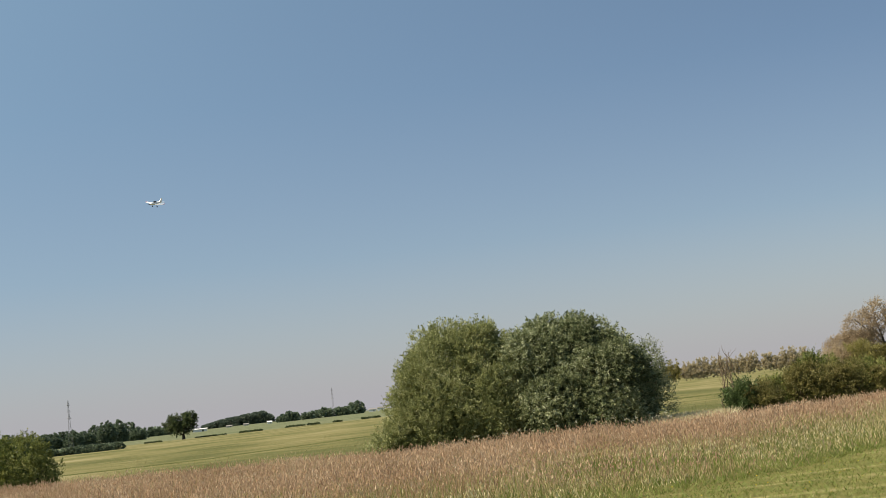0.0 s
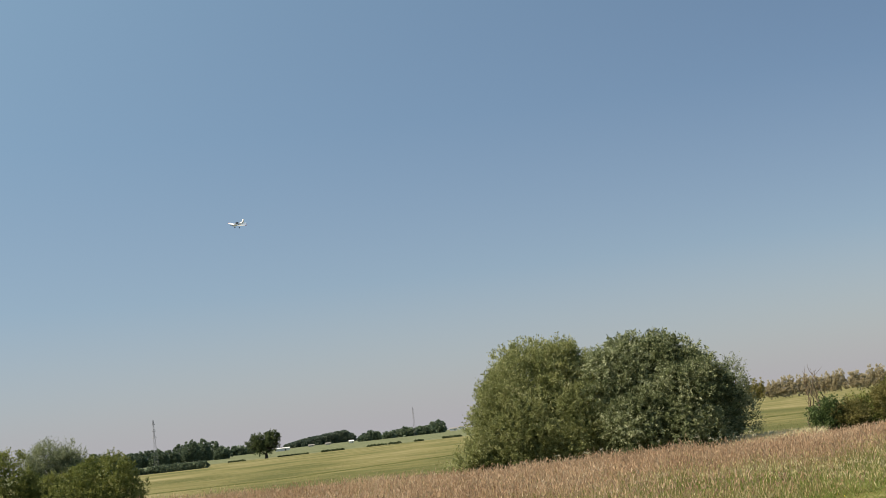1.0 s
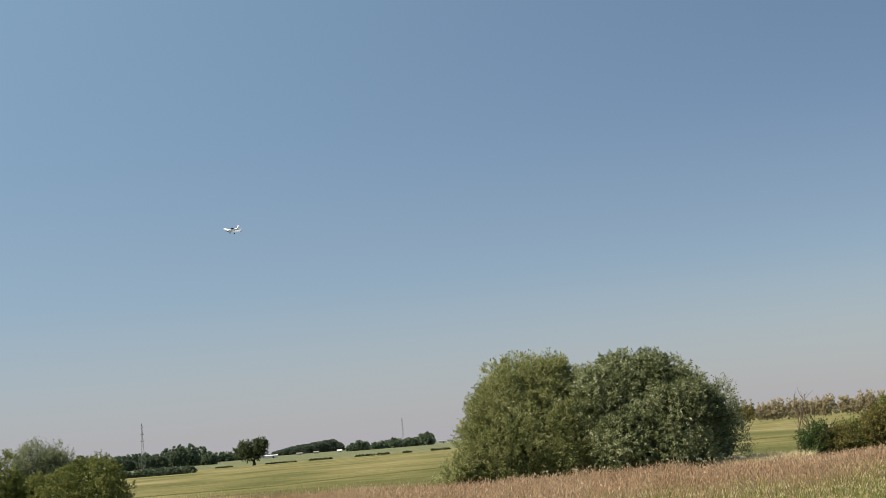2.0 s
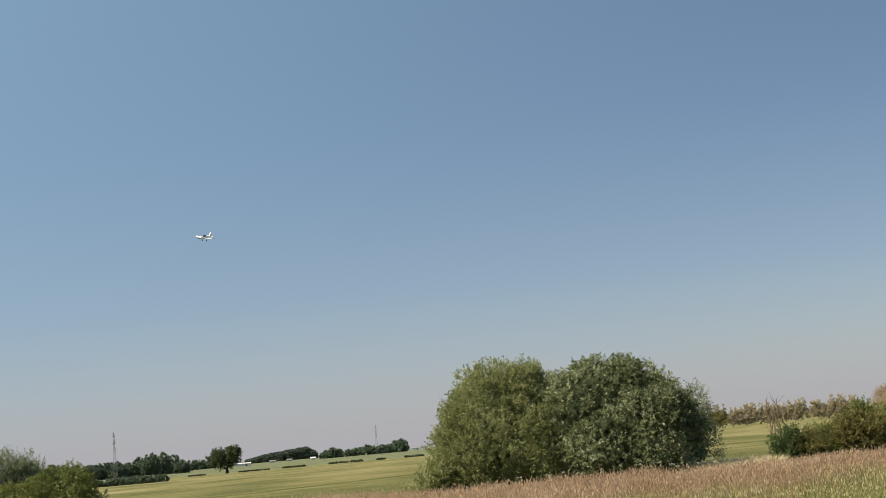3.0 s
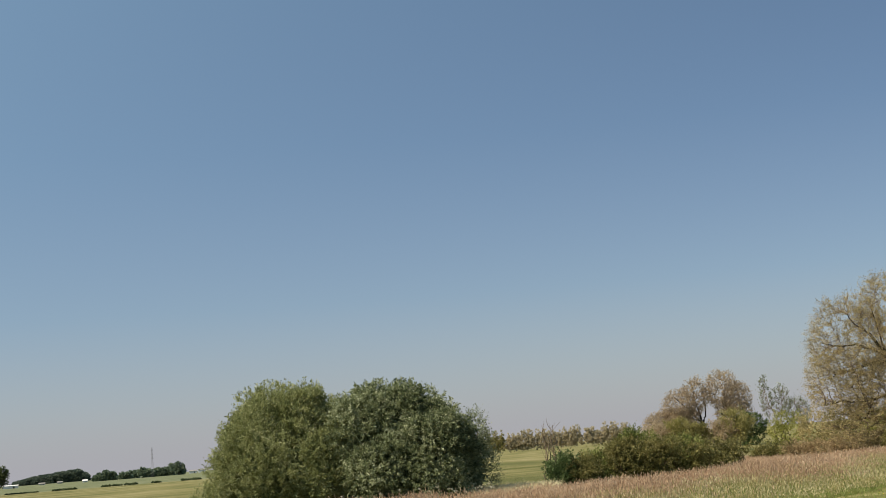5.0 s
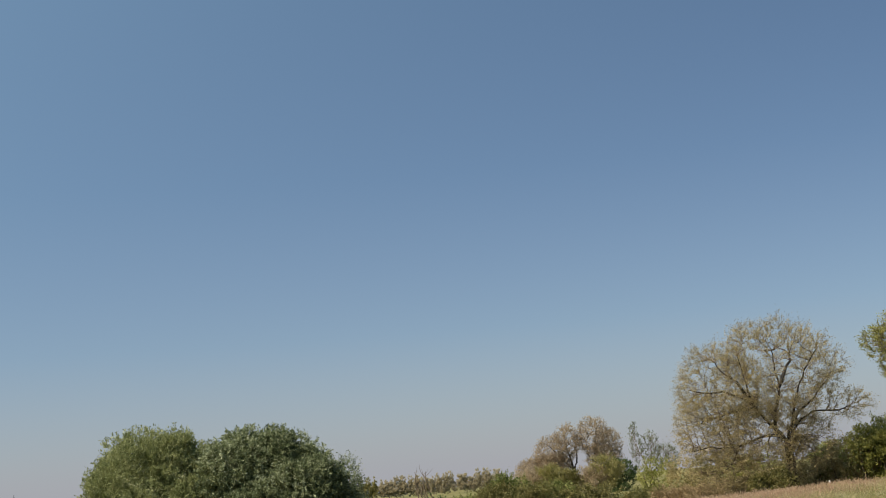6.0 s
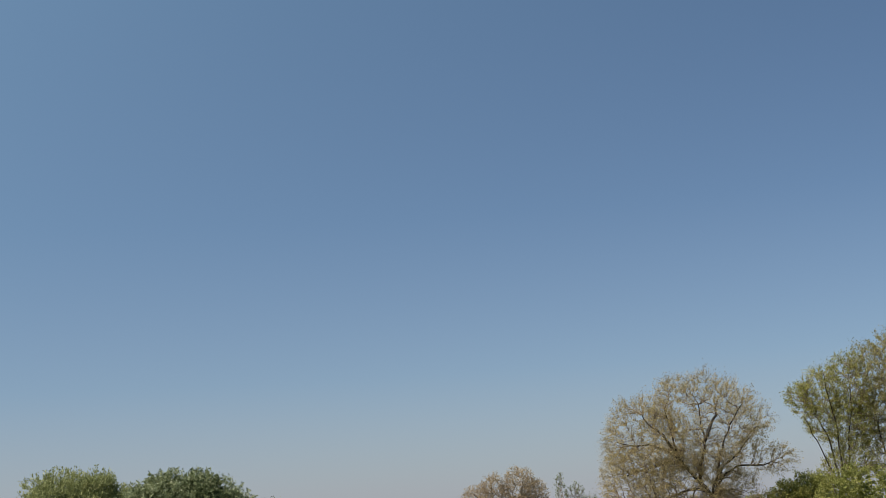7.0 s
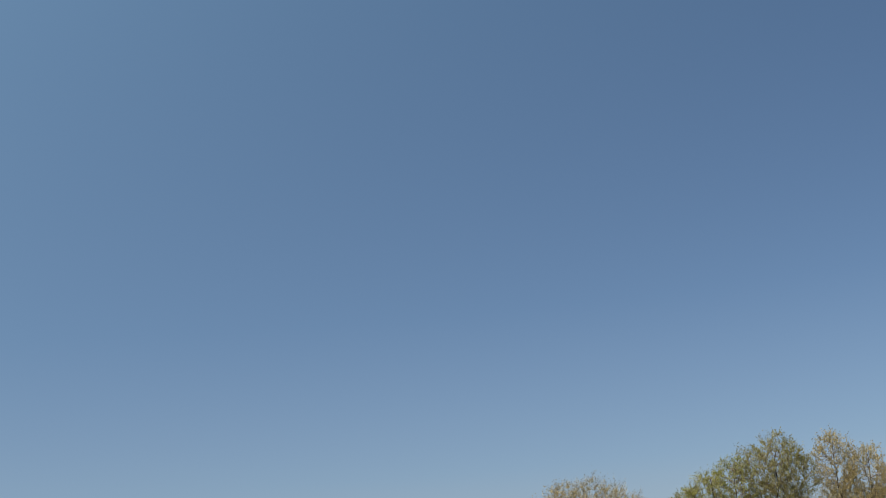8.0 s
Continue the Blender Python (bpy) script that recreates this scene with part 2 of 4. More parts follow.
    bp = n.new("ShaderNodeBump")
    bp.inputs["Strength"].default_value, bp.inputs["Distance"].default_value = 0.7, 0.05
    l.new(grain, bp.inputs["Height"])
    l.new(bp.outputs[0], b.inputs["Normal"])
    return m


M_GROUND = ground_material()


# ---- mesh helpers ----
def lift(d):
    """Height of the land at d metres from the viewer: flat, then falling away by a metre."""
    s = np.clip((np.asarray(d, float) - 60) / 348, 0, 1)
    return -1.0 * s * s * (3 - 2 * s)


def quick_mesh(name, verts, faces, mat, smooth=False):
    verts, faces = np.asarray(verts, np.float32), np.asarray(faces, np.int32)
    me = bpy.data.meshes.new(name)
    me.vertices.add(len(verts))
    me.vertices.foreach_set("co", verts.ravel())
    me.loops.add(faces.size)
    me.loops.foreach_set("vertex_index", faces.ravel())
    me.polygons.add(len(faces))
    me.polygons.foreach_set("loop_start", np.arange(0, faces.size, faces.shape[1], dtype=np.int32))
    me.polygons.foreach_set("use_smooth", np.full(len(faces), smooth))
    me.update(calc_edges=True)
    me.materials.append(mat)
    return me


def part(name, me, parent, label=""):
    ob = new(name, me)
    ob.parent = parent
    return tagged(ob, label)


def bm_mesh(name, bm, mat, smooth=False):
    me = bpy.data.meshes.new(name)
    bm.to_mesh(me)
    bm.free()
    for f in me.polygons:
        f.use_smooth = smooth
    me.materials.append(mat)
    return me


def stand(name, az, d, label, category, group="", kind=""):
    """An empty on the land at the bearing az (degrees, clockwise) and distance d; its x runs to the right, its y away."""
    a = radians(az)
    ob = new(name)
    ob.matrix_world = pose(d * math.sin(a), d * math.cos(a), float(lift(d)), 0, 0, -az)
    return tagged(ob, label, category, group, kind)


def unit(v):
    return v / np.maximum(np.linalg.norm(v, axis=-1, keepdims=True), 1e-9)


def leaf_cards(rng, at, along, length, width):
    """A folded four-sided leaf at each place, its rib along the way given."""
    n = len(at)
    along = unit(along)
    side = unit(np.cross(along, rng.normal(size=(n, 3))))
    fold = np.cross(along, side)
    ln = length * rng.uniform(0.6, 1.3, (n, 1))
    wd = width * rng.uniform(0.6, 1.3, (n, 1))
    v = np.stack([at, at + along * ln * 0.45 + side * wd + fold * wd * 0.35, at + along * ln, at + along * ln * 0.45 - side * wd + fold * wd * 0.35], 1)
    return v.reshape(-1, 3), np.arange(n * 4).reshape(-1, 4)


def billow(dirs, seed, amount):
    """A bumpy radius factor for each direction."""
    k = np.random.default_rng(seed)
    out = np.ones(len(dirs))
    for f, a in ((2.2, 0.5), (4.5, 0.35), (9.0, 0.25)):
        w = k.normal(size=(3, 3)) * f
        p = k.uniform(0, 6.28, 3)
        out += amount * a * np.sin(dirs @ w.T + p).prod(1) * 1.8
    return out


def shell_points(rng, blobs, n, inner, bumps):
    blobs = np.array(blobs, float)
    area = (blobs[:, 3] * blobs[:, 4] + blobs[:, 3] * blobs[:, 5] + blobs[:, 4] * blobs[:, 5])
    pick = rng.choice(len(blobs), n, p=area / area.sum())
    d = unit(rng.normal(size=(n, 3)))
    rad = np.ones(n)
    for i in range(len(blobs)):
        s = pick == i
        rad[s] = billow(d[s], 17 * i + 5, bumps)
    rad *= rng.uniform(inner, 1.0, n) ** 0.6
    p = blobs[pick, :3] + d * blobs[pick, 3:] * rad[:, None]
    keep = np.ones(n, bool)
    for i in range(len(blobs)):
        q = np.linalg.norm((p - blobs[i, :3]) / blobs[i, 3:], axis=1)
        keep &= (q > inner * 0.9) | (pick == i)
    keep &= p[:, 2] > 0.05
    return p[keep], d[keep]


def shoots(rng, p, d, per, length, leaf, width, up=0.4, droop=0.0, spread=0.6):
    """Leaves strung along short shoots that start at p and grow out and up."""
    way = unit(d + np.array([0, 0, up]) + rng.normal(size=p.shape) * 0.35)
    s = rng.uniform(0, 1, (len(p), per))
    ln = length * rng.uniform(0.5, 1.4, (len(p), 1))
    at = p[:, None] + way[:, None] * (s * ln)[..., None] + rng.normal(size=(len(p), per, 3)) * length * 0.10
    at[..., 2] -= droop * (s * ln) ** 2
    along = way[:, None] + rng.normal(size=(len(p), per, 3)) * spread
    along[..., 2] -= droop * 0.8
    return leaf_cards(rng, at.reshape(-1, 3), along.reshape(-1, 3), leaf, width)


def tube(path, radii, sides=6):
    path, radii = np.asarray(path, float), np.asarray(radii, float)
    t = unit(np.gradient(path, axis=0))
    ref = np.where(np.abs(t[:, 2:3]) < 0.9, np.array([[0, 0, 1.0]]), np.array([[1.0, 0, 0]]))
    a = unit(np.cross(t, ref))
    b = np.cross(t, a)
    ang = np.linspace(0, 2 * np.pi, sides, endpoint=False)
    v = path[:, None] + radii[:, None, None] * (np.cos(ang)[None, :, None] * a[:, None] + np.sin(ang)[None, :, None] * b[:, None])
    n = len(path)
    i, j = np.meshgrid(np.arange(n - 1), np.arange(sides), indexing="ij")
    k = (j + 1) % sides
    f = np.stack([i * sides + j, i * sides + k, (i + 1) * sides + k, (i + 1) * sides + j], -1).reshape(-1, 4)
    return v.reshape(-1, 3), f


def bent_many(rng, a, b, n, wander, sag=0.0):
    """Wandering ways from each a to each b, n points each."""
    s = np.linspace(0, 1, n)[None, :, None]
    p = a[:, None] + (b - a)[:, None] * s
    size = np.linalg.norm(b - a, axis=1)[:, None, None]
    w = np.cumsum(rng.normal(size=p.shape), 1)
    w -= w[:, :1] + (w[:, -1:] - w[:, :1]) * s
    p += w * wander * size / n
    p[..., 2] += sag * size[..., 0] * (4 * s * (1 - s))[..., 0]
    return p


def tubes(paths, radii, sides):
    """Many thin tubes along the ways given, each with the same taper."""
    m, n, _ = paths.shape
    t = unit(np.gradient(paths, axis=1))
    ref = np.where(np.abs(t[..., 2:3]) < 0.9, np.array([0, 0, 1.0]), np.array([1.0, 0, 0]))
    a = unit(np.cross(t, ref))
    b = np.cross(t, a)
    ang = np.linspace(0, 2 * np.pi, sides, endpoint=False)
    v = paths[:, :, None] + np.asarray(radii)[None, :, None, None] * (np.cos(ang)[:, None] * a[:, :, None] + np.sin(ang)[:, None] * b[:, :, None])
    i, j = np.meshgrid(np.arange(n - 1), np.arange(sides), indexing="ij")
    k = (j + 1) % sides
    f = np.stack([i * sides + j, i * sides + k, (i + 1) * sides + k, (i + 1) * sides + j], -1).reshape(-1, 4)
    f = (f[None] + (np.arange(m) * n * sides)[:, None, None]).reshape(-1, 4)
    return v.reshape(-1, 3), f


def gather(pieces):
    vs, fs, o = [], [], 0
    for v, f in pieces:
        vs.append(v)
        fs.append(f + o)
        o += len(v)
    return np.concatenate(vs), np.concatenate(fs)


def bent(rng, a, b, n, wander, sag=0.0):
    a, b = np.asarray(a, float), np.asarray(b, float)
    s = np.linspace(0, 1, n)[:, None]
    p = a + (b - a) * s
    size = np.linalg.norm(b - a)
    w = np.cumsum(rng.normal(size=(n, 3)), 0)
    w -= w[0] + (w[-1] - w[0]) * s
    p += w * wander * size / n
    p[:, 2] += sag * size * (4 * s * (1 - s))[:, 0]
    return p


def bush(thing, mats, blobs, seed, n, per, length, leaf, width, up=0.4, droop=0.0, inner=0.72, bumps=0.22, stems=6, stem_r=0.04, fill=0.35, sprays=9, tuft=0.0):
    """Stems and a crown of leafy sprays for a dense shrub; mats holds the leaf and the bark."""
    rng = np.random.default_rng(seed)
    if tuft:
        # rounded tufts, well apart, so that dark hollows stay between them
        p, d = shell_points(rng, blobs, 2600, 0.9, bumps)
        kept, free = [], np.ones(len(p), bool)
        for i in range(len(p)):
            if free[i]:
                kept.append(i)
                free &= ((p - p[i]) ** 2).sum(1) > (tuft * 0.95) ** 2
        p, d = p[kept] - d[kept] * tuft * 0.75, d[kept]
        size = rng.uniform(0.55, 1.45, len(p))
        sprays = max(3, n // len(p))
        p, d, size = np.repeat(p, sprays, 0), np.repeat(d, sprays, 0), np.repeat(size, sprays)
        off = unit(rng.normal(size=p.shape) + d * 0.7) * (tuft * size * np.cbrt(rng.uniform(0.15, 1, len(p))))[:, None]
        p = p + off
        d = unit(d * 0.5 + off / tuft * 0.9 + rng.normal(size=d.shape) * 0.3)
        p = np.maximum(p, [-1e3, -1e3, 0.04])
    else:
        p, d = shell_points(rng, blobs, max(20, n // sprays), inner, bumps)
        p = p - d * length * 0.45
        size = rng.uniform(0.5, 1.25, len(p))
        p, d, size = np.repeat(p, sprays, 0), np.repeat(d, sprays, 0), np.repeat(size, sprays)
        d = unit(d + rng.normal(size=d.shape) * 0.55)
        p = p + d * (length * 0.35 * size)[:, None] + rng.normal(size=p.shape) * length * 0.12
    v, f = shoots(rng, p, d, per, length * 0.75, leaf, width, up, droop)
    part("crown", quick_mesh("crown", v, f, mats[0]), thing)
    # leaves deep inside shut out the light behind the outer sprays
    q, e = shell_points(rng, [(x, y, z, a * inner, b * inner, c * inner) for x, y, z, a, b, c in blobs], int(n * fill), 0.35, bumps)
    v, f = leaf_cards(rng, q, e + rng.normal(size=e.shape), leaf * 2.2, width * 3.5)
    part("inner_leaves", quick_mesh("inner_leaves", v, f, mats[0]), thing)
    for i in range(stems):
        bl = blobs[int(rng.integers(len(blobs)))]
        foot = (bl[0] * 0.6 + rng.normal() * 0.15, bl[1] * 0.6 + rng.normal() * 0.1, -0.05)
        tip = (bl[0] + rng.normal() * bl[3] * 0.3, bl[1] + rng.normal() * bl[4] * 0.3, bl[2] + bl[5] * 0.5)
        path = bent(rng, foot, tip, 7, 0.25)
        v, f = tube(path, np.linspace(stem_r, stem_r * 0.25, 7), 6)
        part("stem", quick_mesh("stem", v, f, mats[1], True), thing)


def tree(thing, mats, fork, trunk_r, blobs, seed, branches, twigs, twig_len, per, leaf, width, lean=(0, 0), up=0.5, droop=0.0, twig_r=0.008, limb_r=0.34, wander=0.5, thin=0.0, tip_from=2, reach=(0.55, 0.85)):
    """A tapered trunk, a limb to each mass of the crown, branches, twigs and leaves; mats holds leaf, bark and twig bark."""
    rng = np.random.default_rng(seed)
    top = np.array([lean[0], lean[1], fork])
    path = bent(rng, (0, 0, -0.1), top, 7, 0.12)
    rad = trunk_r * np.linspace(1.0, 0.72, 7)
    rad[0] *= 1.35
    v, f = tube(path, rad, 9)
    trunk_part = part("trunk", quick_mesh("trunk", v, f, mats[1], True), thing)
    tips, ways, wood = [], [], []
    for bl in blobs:
        c, r = np.array(bl[:3], float), np.array(bl[3:], float)
        low = c - np.array([0, 0, 0.35]) * r
        limb = bent(rng, path[-1 - int(rng.integers(2))], low, 9, wander, 0.06)
        lr = trunk_r * limb_r * (0.7 + 0.5 * rng.random())
        v, f = tube(limb, np.linspace(lr, lr * 0.35, 9), 7)
        part("limb", quick_mesh("limb", v, f, mats[1], True), trunk_part)
        for j in range(branches):
            d = unit(rng.normal(size=3) + np.array([0, 0, 0.35]))
            a = limb[int(rng.integers(4, 9))]
            e = c + d * r * rng.uniform(*reach)
            br = bent(rng, a, e, 7, wander)
            v, f = tube(br, np.linspace(lr * 0.26, twig_r * 1.2, 7), 5)
            wood.append((v, f))
            for k in range(twigs):
                s = br[int(rng.integers(tip_from, 7))]
                w = unit(unit(s - c) * 0.7 + d * 0.5 + np.array([0, 0, up]) + rng.normal(size=3) * 0.55)
                e2 = s + w * twig_len * rng.uniform(0.5, 1.3)
                tw = bent(rng, s, e2, 4, 0.3, -0.0)
                tw[:, 2] -= droop * np.linspace(0, 1, 4) ** 2 * twig_len
                wood.append(tube(tw, np.linspace(twig_r, twig_r * 0.35, 4), 3))
                if rng.random() >= thin:
                    tips.append(tw[1])
                    ways.append(tw[3] - tw[1])
    v, f = gather(wood)
    part("twigwork", quick_mesh("twigwork", v, f, mats[2], True), thing)
    tips, ways = np.array(tips), np.array(ways)
    m = len(tips)
    s = rng.uniform(0, 1.1, (m, per, 1))
    at = tips[:, None] + ways[:, None] * s + rng.normal(size=(m, per, 3)) * twig_len * 0.13
    al = unit(ways)[:, None] + rng.normal(size=(m, per, 3)) * 0.6
    al[..., 2] -= droop
    v, f = leaf_cards(rng, at.reshape(-1, 3), al.reshape(-1, 3), leaf, width)
    part("crown", quick_mesh("crown", v, f, mats[0]), thing)


def dome_tree(thing, mats, trunk, limbs, domes, seed, counts, per, leaf, width, trunk_r, limb_r, twig_r=0.007, bare=0.0):
    """A tree whose branches, twigs and sprigs divide again and again until they fill rounded domes; counts holds their numbers."""
    rng = np.random.default_rng(seed)
    domes = np.array(domes, float)

    def inside(n, low, high):
        size = domes[:, 3:].prod(1) ** 0.8
        k = rng.choice(len(domes), n, p=size / size.sum())
        d = unit(rng.normal(size=(n, 3)))
        r = np.cbrt(rng.uniform(low ** 3, high ** 3, n)) * billow(d, seed, 0.16)
        p = domes[k, :3] + d * domes[k, 3:] * r[:, None]
        return p[p[:, 2] > 0.25]

    def course(pts, n):
        pts = np.array([(p[0], p[1], p[2]) for p in pts], float)
        s = np.linspace(0, len(pts) - 1, n)
        q = np.stack([np.interp(s, np.arange(len(pts)), pts[:, i]) for i in range(3)], 1)
        q[1:-1] = (q[:-2] + 2 * q[1:-1] + q[2:]) / 4
        w = np.cumsum(rng.normal(size=(n, 3)), 0)
        w -= w[0] + (w[-1] - w[0]) * np.linspace(0, 1, n)[:, None]
        return q + w * 0.045

    path = course(trunk, 9)
    rad = trunk_r * np.linspace(1.0, 0.7, 9)
    rad[0] *= 1.4
    v, f = tube(path, rad, 10)
    trunk_part = part("trunk", quick_mesh("trunk", v, f, mats[1], True), thing)
    hub = path[-1]
    nodes = []
    for pts in limbs:
        y = rng.normal() * 0.9
        line = course([(x, y * i / (len(pts) - 1), z) for i, (x, z) in enumerate(pts)], 14)
        v, f = tube(line, np.linspace(limb_r * rng.uniform(0.7, 1.1), limb_r * 0.22, 14), 7)
        part("limb", quick_mesh("limb", v, f, mats[1], True), trunk_part)
        nodes.append(line[3:])
    nodes = np.concatenate(nodes)
    wood = []
    spans = ((0.25, 0.85, 7, limb_r * 0.3, limb_r * 0.12, 0.35), (0.5, 0.96, 5, twig_r * 1.8, twig_r, 0.3), (0.66, 1.12, 3, twig_r, twig_r * 0.4, 0.2))
    for (low, high, n, r0, r1, wander), count in zip(spans, counts):
        ends = inside(count, low, high)
        reach = np.linalg.norm(nodes - hub, axis=1)
        start = np.empty_like(ends)
        for k in range(0, len(ends), 500):
            e = ends[k:k + 500]
            cost = np.sqrt(((nodes[None] - e[:, None]) ** 2).sum(2)) + 0.5 * np.maximum(0, nodes[None, :, 2] - e[:, None, 2])
            cost += 0.9 * np.maximum(0, reach[None] - np.linalg.norm(e - hub, axis=1)[:, None] + 0.25)
            start[k:k + 500] = nodes[np.argmin(cost, 1)]
        last = bent_many(rng, start, ends, n, wander, 0.05)
        wood.append(tubes(last, np.linspace(r0, r1, n), 4 if n > 5 else 3))
        nodes = last[:, 1:].reshape(-1, 3)
    v, f = gather(wood)
    part("twigwork", quick_mesh("twigwork", v, f, mats[2], True), thing)
    last = last[rng.random(len(last)) >= bare]
    tips, ways = last[:, 0], last[:, -1] - last[:, 0]
    long = np.linalg.norm(ways, axis=1)[:, None, None]
    m = len(tips)
    at = tips[:, None] + ways[:, None] * rng.uniform(0.1, 1.15, (m, per, 1)) + rng.normal(size=(m, per, 3)) * np.minimum(long, 0.6) * 0.12
    al = unit(ways)[:, None] + rng.normal(size=(m, per, 3)) * 0.6
    v, f = leaf_cards(rng, at.reshape(-1, 3), al.reshape(-1, 3), leaf, width)
    part("crown", quick_mesh("crown", v, f, mats[0]), thing)


# ---- ground ----
def build_ground():
    radii = np.concatenate([[0.0], np.geomspace(1.5, 4800, 70)])
    seg = 128
    ang = np.linspace(0, 2 * np.pi, seg, endpoint=False)
    v = [(0, 0, 0)]
    for r in radii[1:]:
        z = float(lift(r))
        v += [(r * math.sin(a), r * math.cos(a), z) for a in ang]
    f = []
    for i in range(len(radii) - 2):
        for j in range(seg):
            k = (j + 1) % seg
            f.append((1 + i * seg + j, 1 + (i + 1) * seg + j, 1 + (i + 1) * seg + k, 1 + i * seg + k))
    bm = bmesh.new()
    bv = [bm.verts.new(p) for p in v]
    for q in f:
        bm.faces.new([bv[i] for i in q][::-1])
    for j in range(seg):
        bm.faces.new((bv[0], bv[1 + (j + 1) % seg], bv[1 + j]))
    ob = new("ground", bm_mesh("ground", bm, M_GROUND, True))
    tagged(ob, "mown turf, meadow floor and green-gold pasture running to the horizon", "ground", kind="structure")


build_ground()


def far_edge(x):
    return np.interp(x, [-48.5, -14.6, -2.2, 5.0, 12.2, 16.4, 27.1, 48.2], [81.9, 44.5, 39.7, 37.8, 41.8, 46.6, 54.2, 67.0])


def mown_edge(x):
    return 16.8 + 1.02 * x + 0.27 * np.sin(x * 0.9)


def blades(rng, at, height, width, lean):
    n = len(at)
    a = rng.uniform(0, 2 * np.pi, n)
    side = np.stack([np.cos(a), np.sin(a), np.zeros(n)], 1) * (width * rng.uniform(0.6, 1.4, n))[:, None]
    tip = at + np.stack([rng.normal(size=n) * lean, rng.normal(size=n) * lean, height], 1)
    v = np.stack([at - side, at + side, tip], 1).reshape(-1, 3)
    return v, np.arange(n * 3).reshape(-1, 3), tip


def build_meadow():
    rng = np.random.default_rng(3)
    n = 430000
    x, u = rng.uniform(-24, 36, n), rng.uniform(0, 1, n)
    y0, y1 = np.maximum(mown_edge(x), 16.0), far_edge(x)
    y = y0 + (y1 - y0) * u
    ok = (y > y0) & (y1 > y0) & (np.abs(np.degrees(np.arctan2(x, y)) - 6) < 30)
    x, y, y0, y1 = x[ok], y[ok], y0[ok], y1[ok]
    depth = (y - y0) * 0.75
    wave = np.array([noise.noise((a * 0.25, b * 0.34, 0.0)) for a, b in zip(x, y)])
    clump = np.array([noise.noise((a * 1.1, b * 0.8, 7.0)) for a, b in zip(x, y)])
    pink = 1 / (1 + np.exp(-(depth - 3.4 - 0.03 * np.clip(x, 0, 16) + wave * 4.0) * 1.7))
    at = np.stack([x, y, np.zeros(len(x))], 1)
    h = (0.40 + 0.10 * wave + 0.13 * clump + rng.normal(size=len(x)) * 0.06) * np.clip(0.22 + depth * 0.2, 0.22, 1) * np.clip(0.5 + (y1 - y) * 0.15, 0.5, 1)
    v, f, tip = blades(rng, at, h, 0.0046, 0.11)
    r = rng.uniform(0, 1, len(x))
    dry = rng.uniform(0, 1, len(x)) < pink * 0.7
    v3 = v.reshape(-1, 3, 3)
    for name, pick, mat, label in (("meadow_grass", ~dry, M_BLADE, "tall green and straw-tipped meadow grass beside mown turf"), ("ripe_grass", dry, M_SEED, "ripe tan-pink stems in the tall meadow grass")):
        w = v3[pick].reshape(-1, 3)
        tagged(new(name, quick_mesh(name, w, np.arange(len(w)).reshape(-1, 3), mat)), label, "grass", kind="stuff")
    for name, pick, mat, label in (("pink_grass_heads", r < pink * 0.7, M_SEED, "pinkish-tan seed heads over the tall meadow grass"),
                                   ("straw_grass_heads", (r >= pink * 0.7) & (r < 0.5), M_STRAW, "pale straw seed heads among green meadow grass")):
        t = tip[pick]
        m = len(t)
        t = t + np.stack([np.zeros(m), np.zeros(m), rng.uniform(-0.05, 0.12, m)], 1)
        al = np.stack([rng.normal(size=m) * 0.3, rng.normal(size=m) * 0.3, np.ones(m)], 1)
        v, f = leaf_cards(rng, t, al, 0.072 if mat is M_SEED else 0.066, 0.0092 if mat is M_SEED else 0.008)
        tagged(new(name, quick_mesh(name, v, f, mat)), label, "grass", kind="stuff")


build_meadow()


# ---- willow thicket ----
W1 = stand("willow_bush", -0.17, 44.9, "dense rounded olive-green willow bush at the meadow edge", "bush", "willow thicket")
bush(W1, (M_OLIVE, M_BARK), [(0, 0.3, 2.244, 1.5, 1.6, 1.671), (0.75, 0.2, 2.292, 1.2, 1.5, 1.604), (-0.9, 0, 1.958, 1.1, 1.4, 1.576), (-1.35, -0.2, 1.289, 0.9, 1.2, 1.289), (-0.3, -1, 1.242, 1.5, 0.9, 1.337), (1.2, -0.9, 1.146, 1.1, 0.9, 1.337), (-1.9, -0.5, 0.573, 0.7, 0.8, 0.5921), (-2.55, -0.6, 0.2387, 0.5, 0.6, 0.3342), (1.7, 0.2, 2.149, 0.75, 1.2, 1.337)],
     11, 13500, 13, 0.30, 0.088, 0.0155, up=0.6, fill=0.6, bumps=0.24, tuft=0.34)
W2 = stand("willow_bush", 5.58, 44.2, "dense rounded grey-green willow bush at the meadow edge", "bush", "willow thicket")
bush(W2, (M_GREY, M_BARK), [(-1.5, 0.3, 2.149, 1.1, 1.5, 1.576), (-0.4, 0.3, 2.053, 1.25, 1.6, 1.604), (0.45, -0.2, 1.767, 1, 1.4, 1.576), (1, 0, 1.289, 0.75, 1.1, 1.337), (-1.3, -0.7, 1.146, 1.15, 1.1, 1.242), (0.3, -0.9, 1.146, 1.15, 0.9, 1.242), (-2.25, 0.2, 2.053, 0.7, 1.2, 1.432)],
     12, 12500, 13, 0.32, 0.10, 0.018, up=0.3, droop=0.5, fill=0.6, bumps=0.22, tuft=0.38)

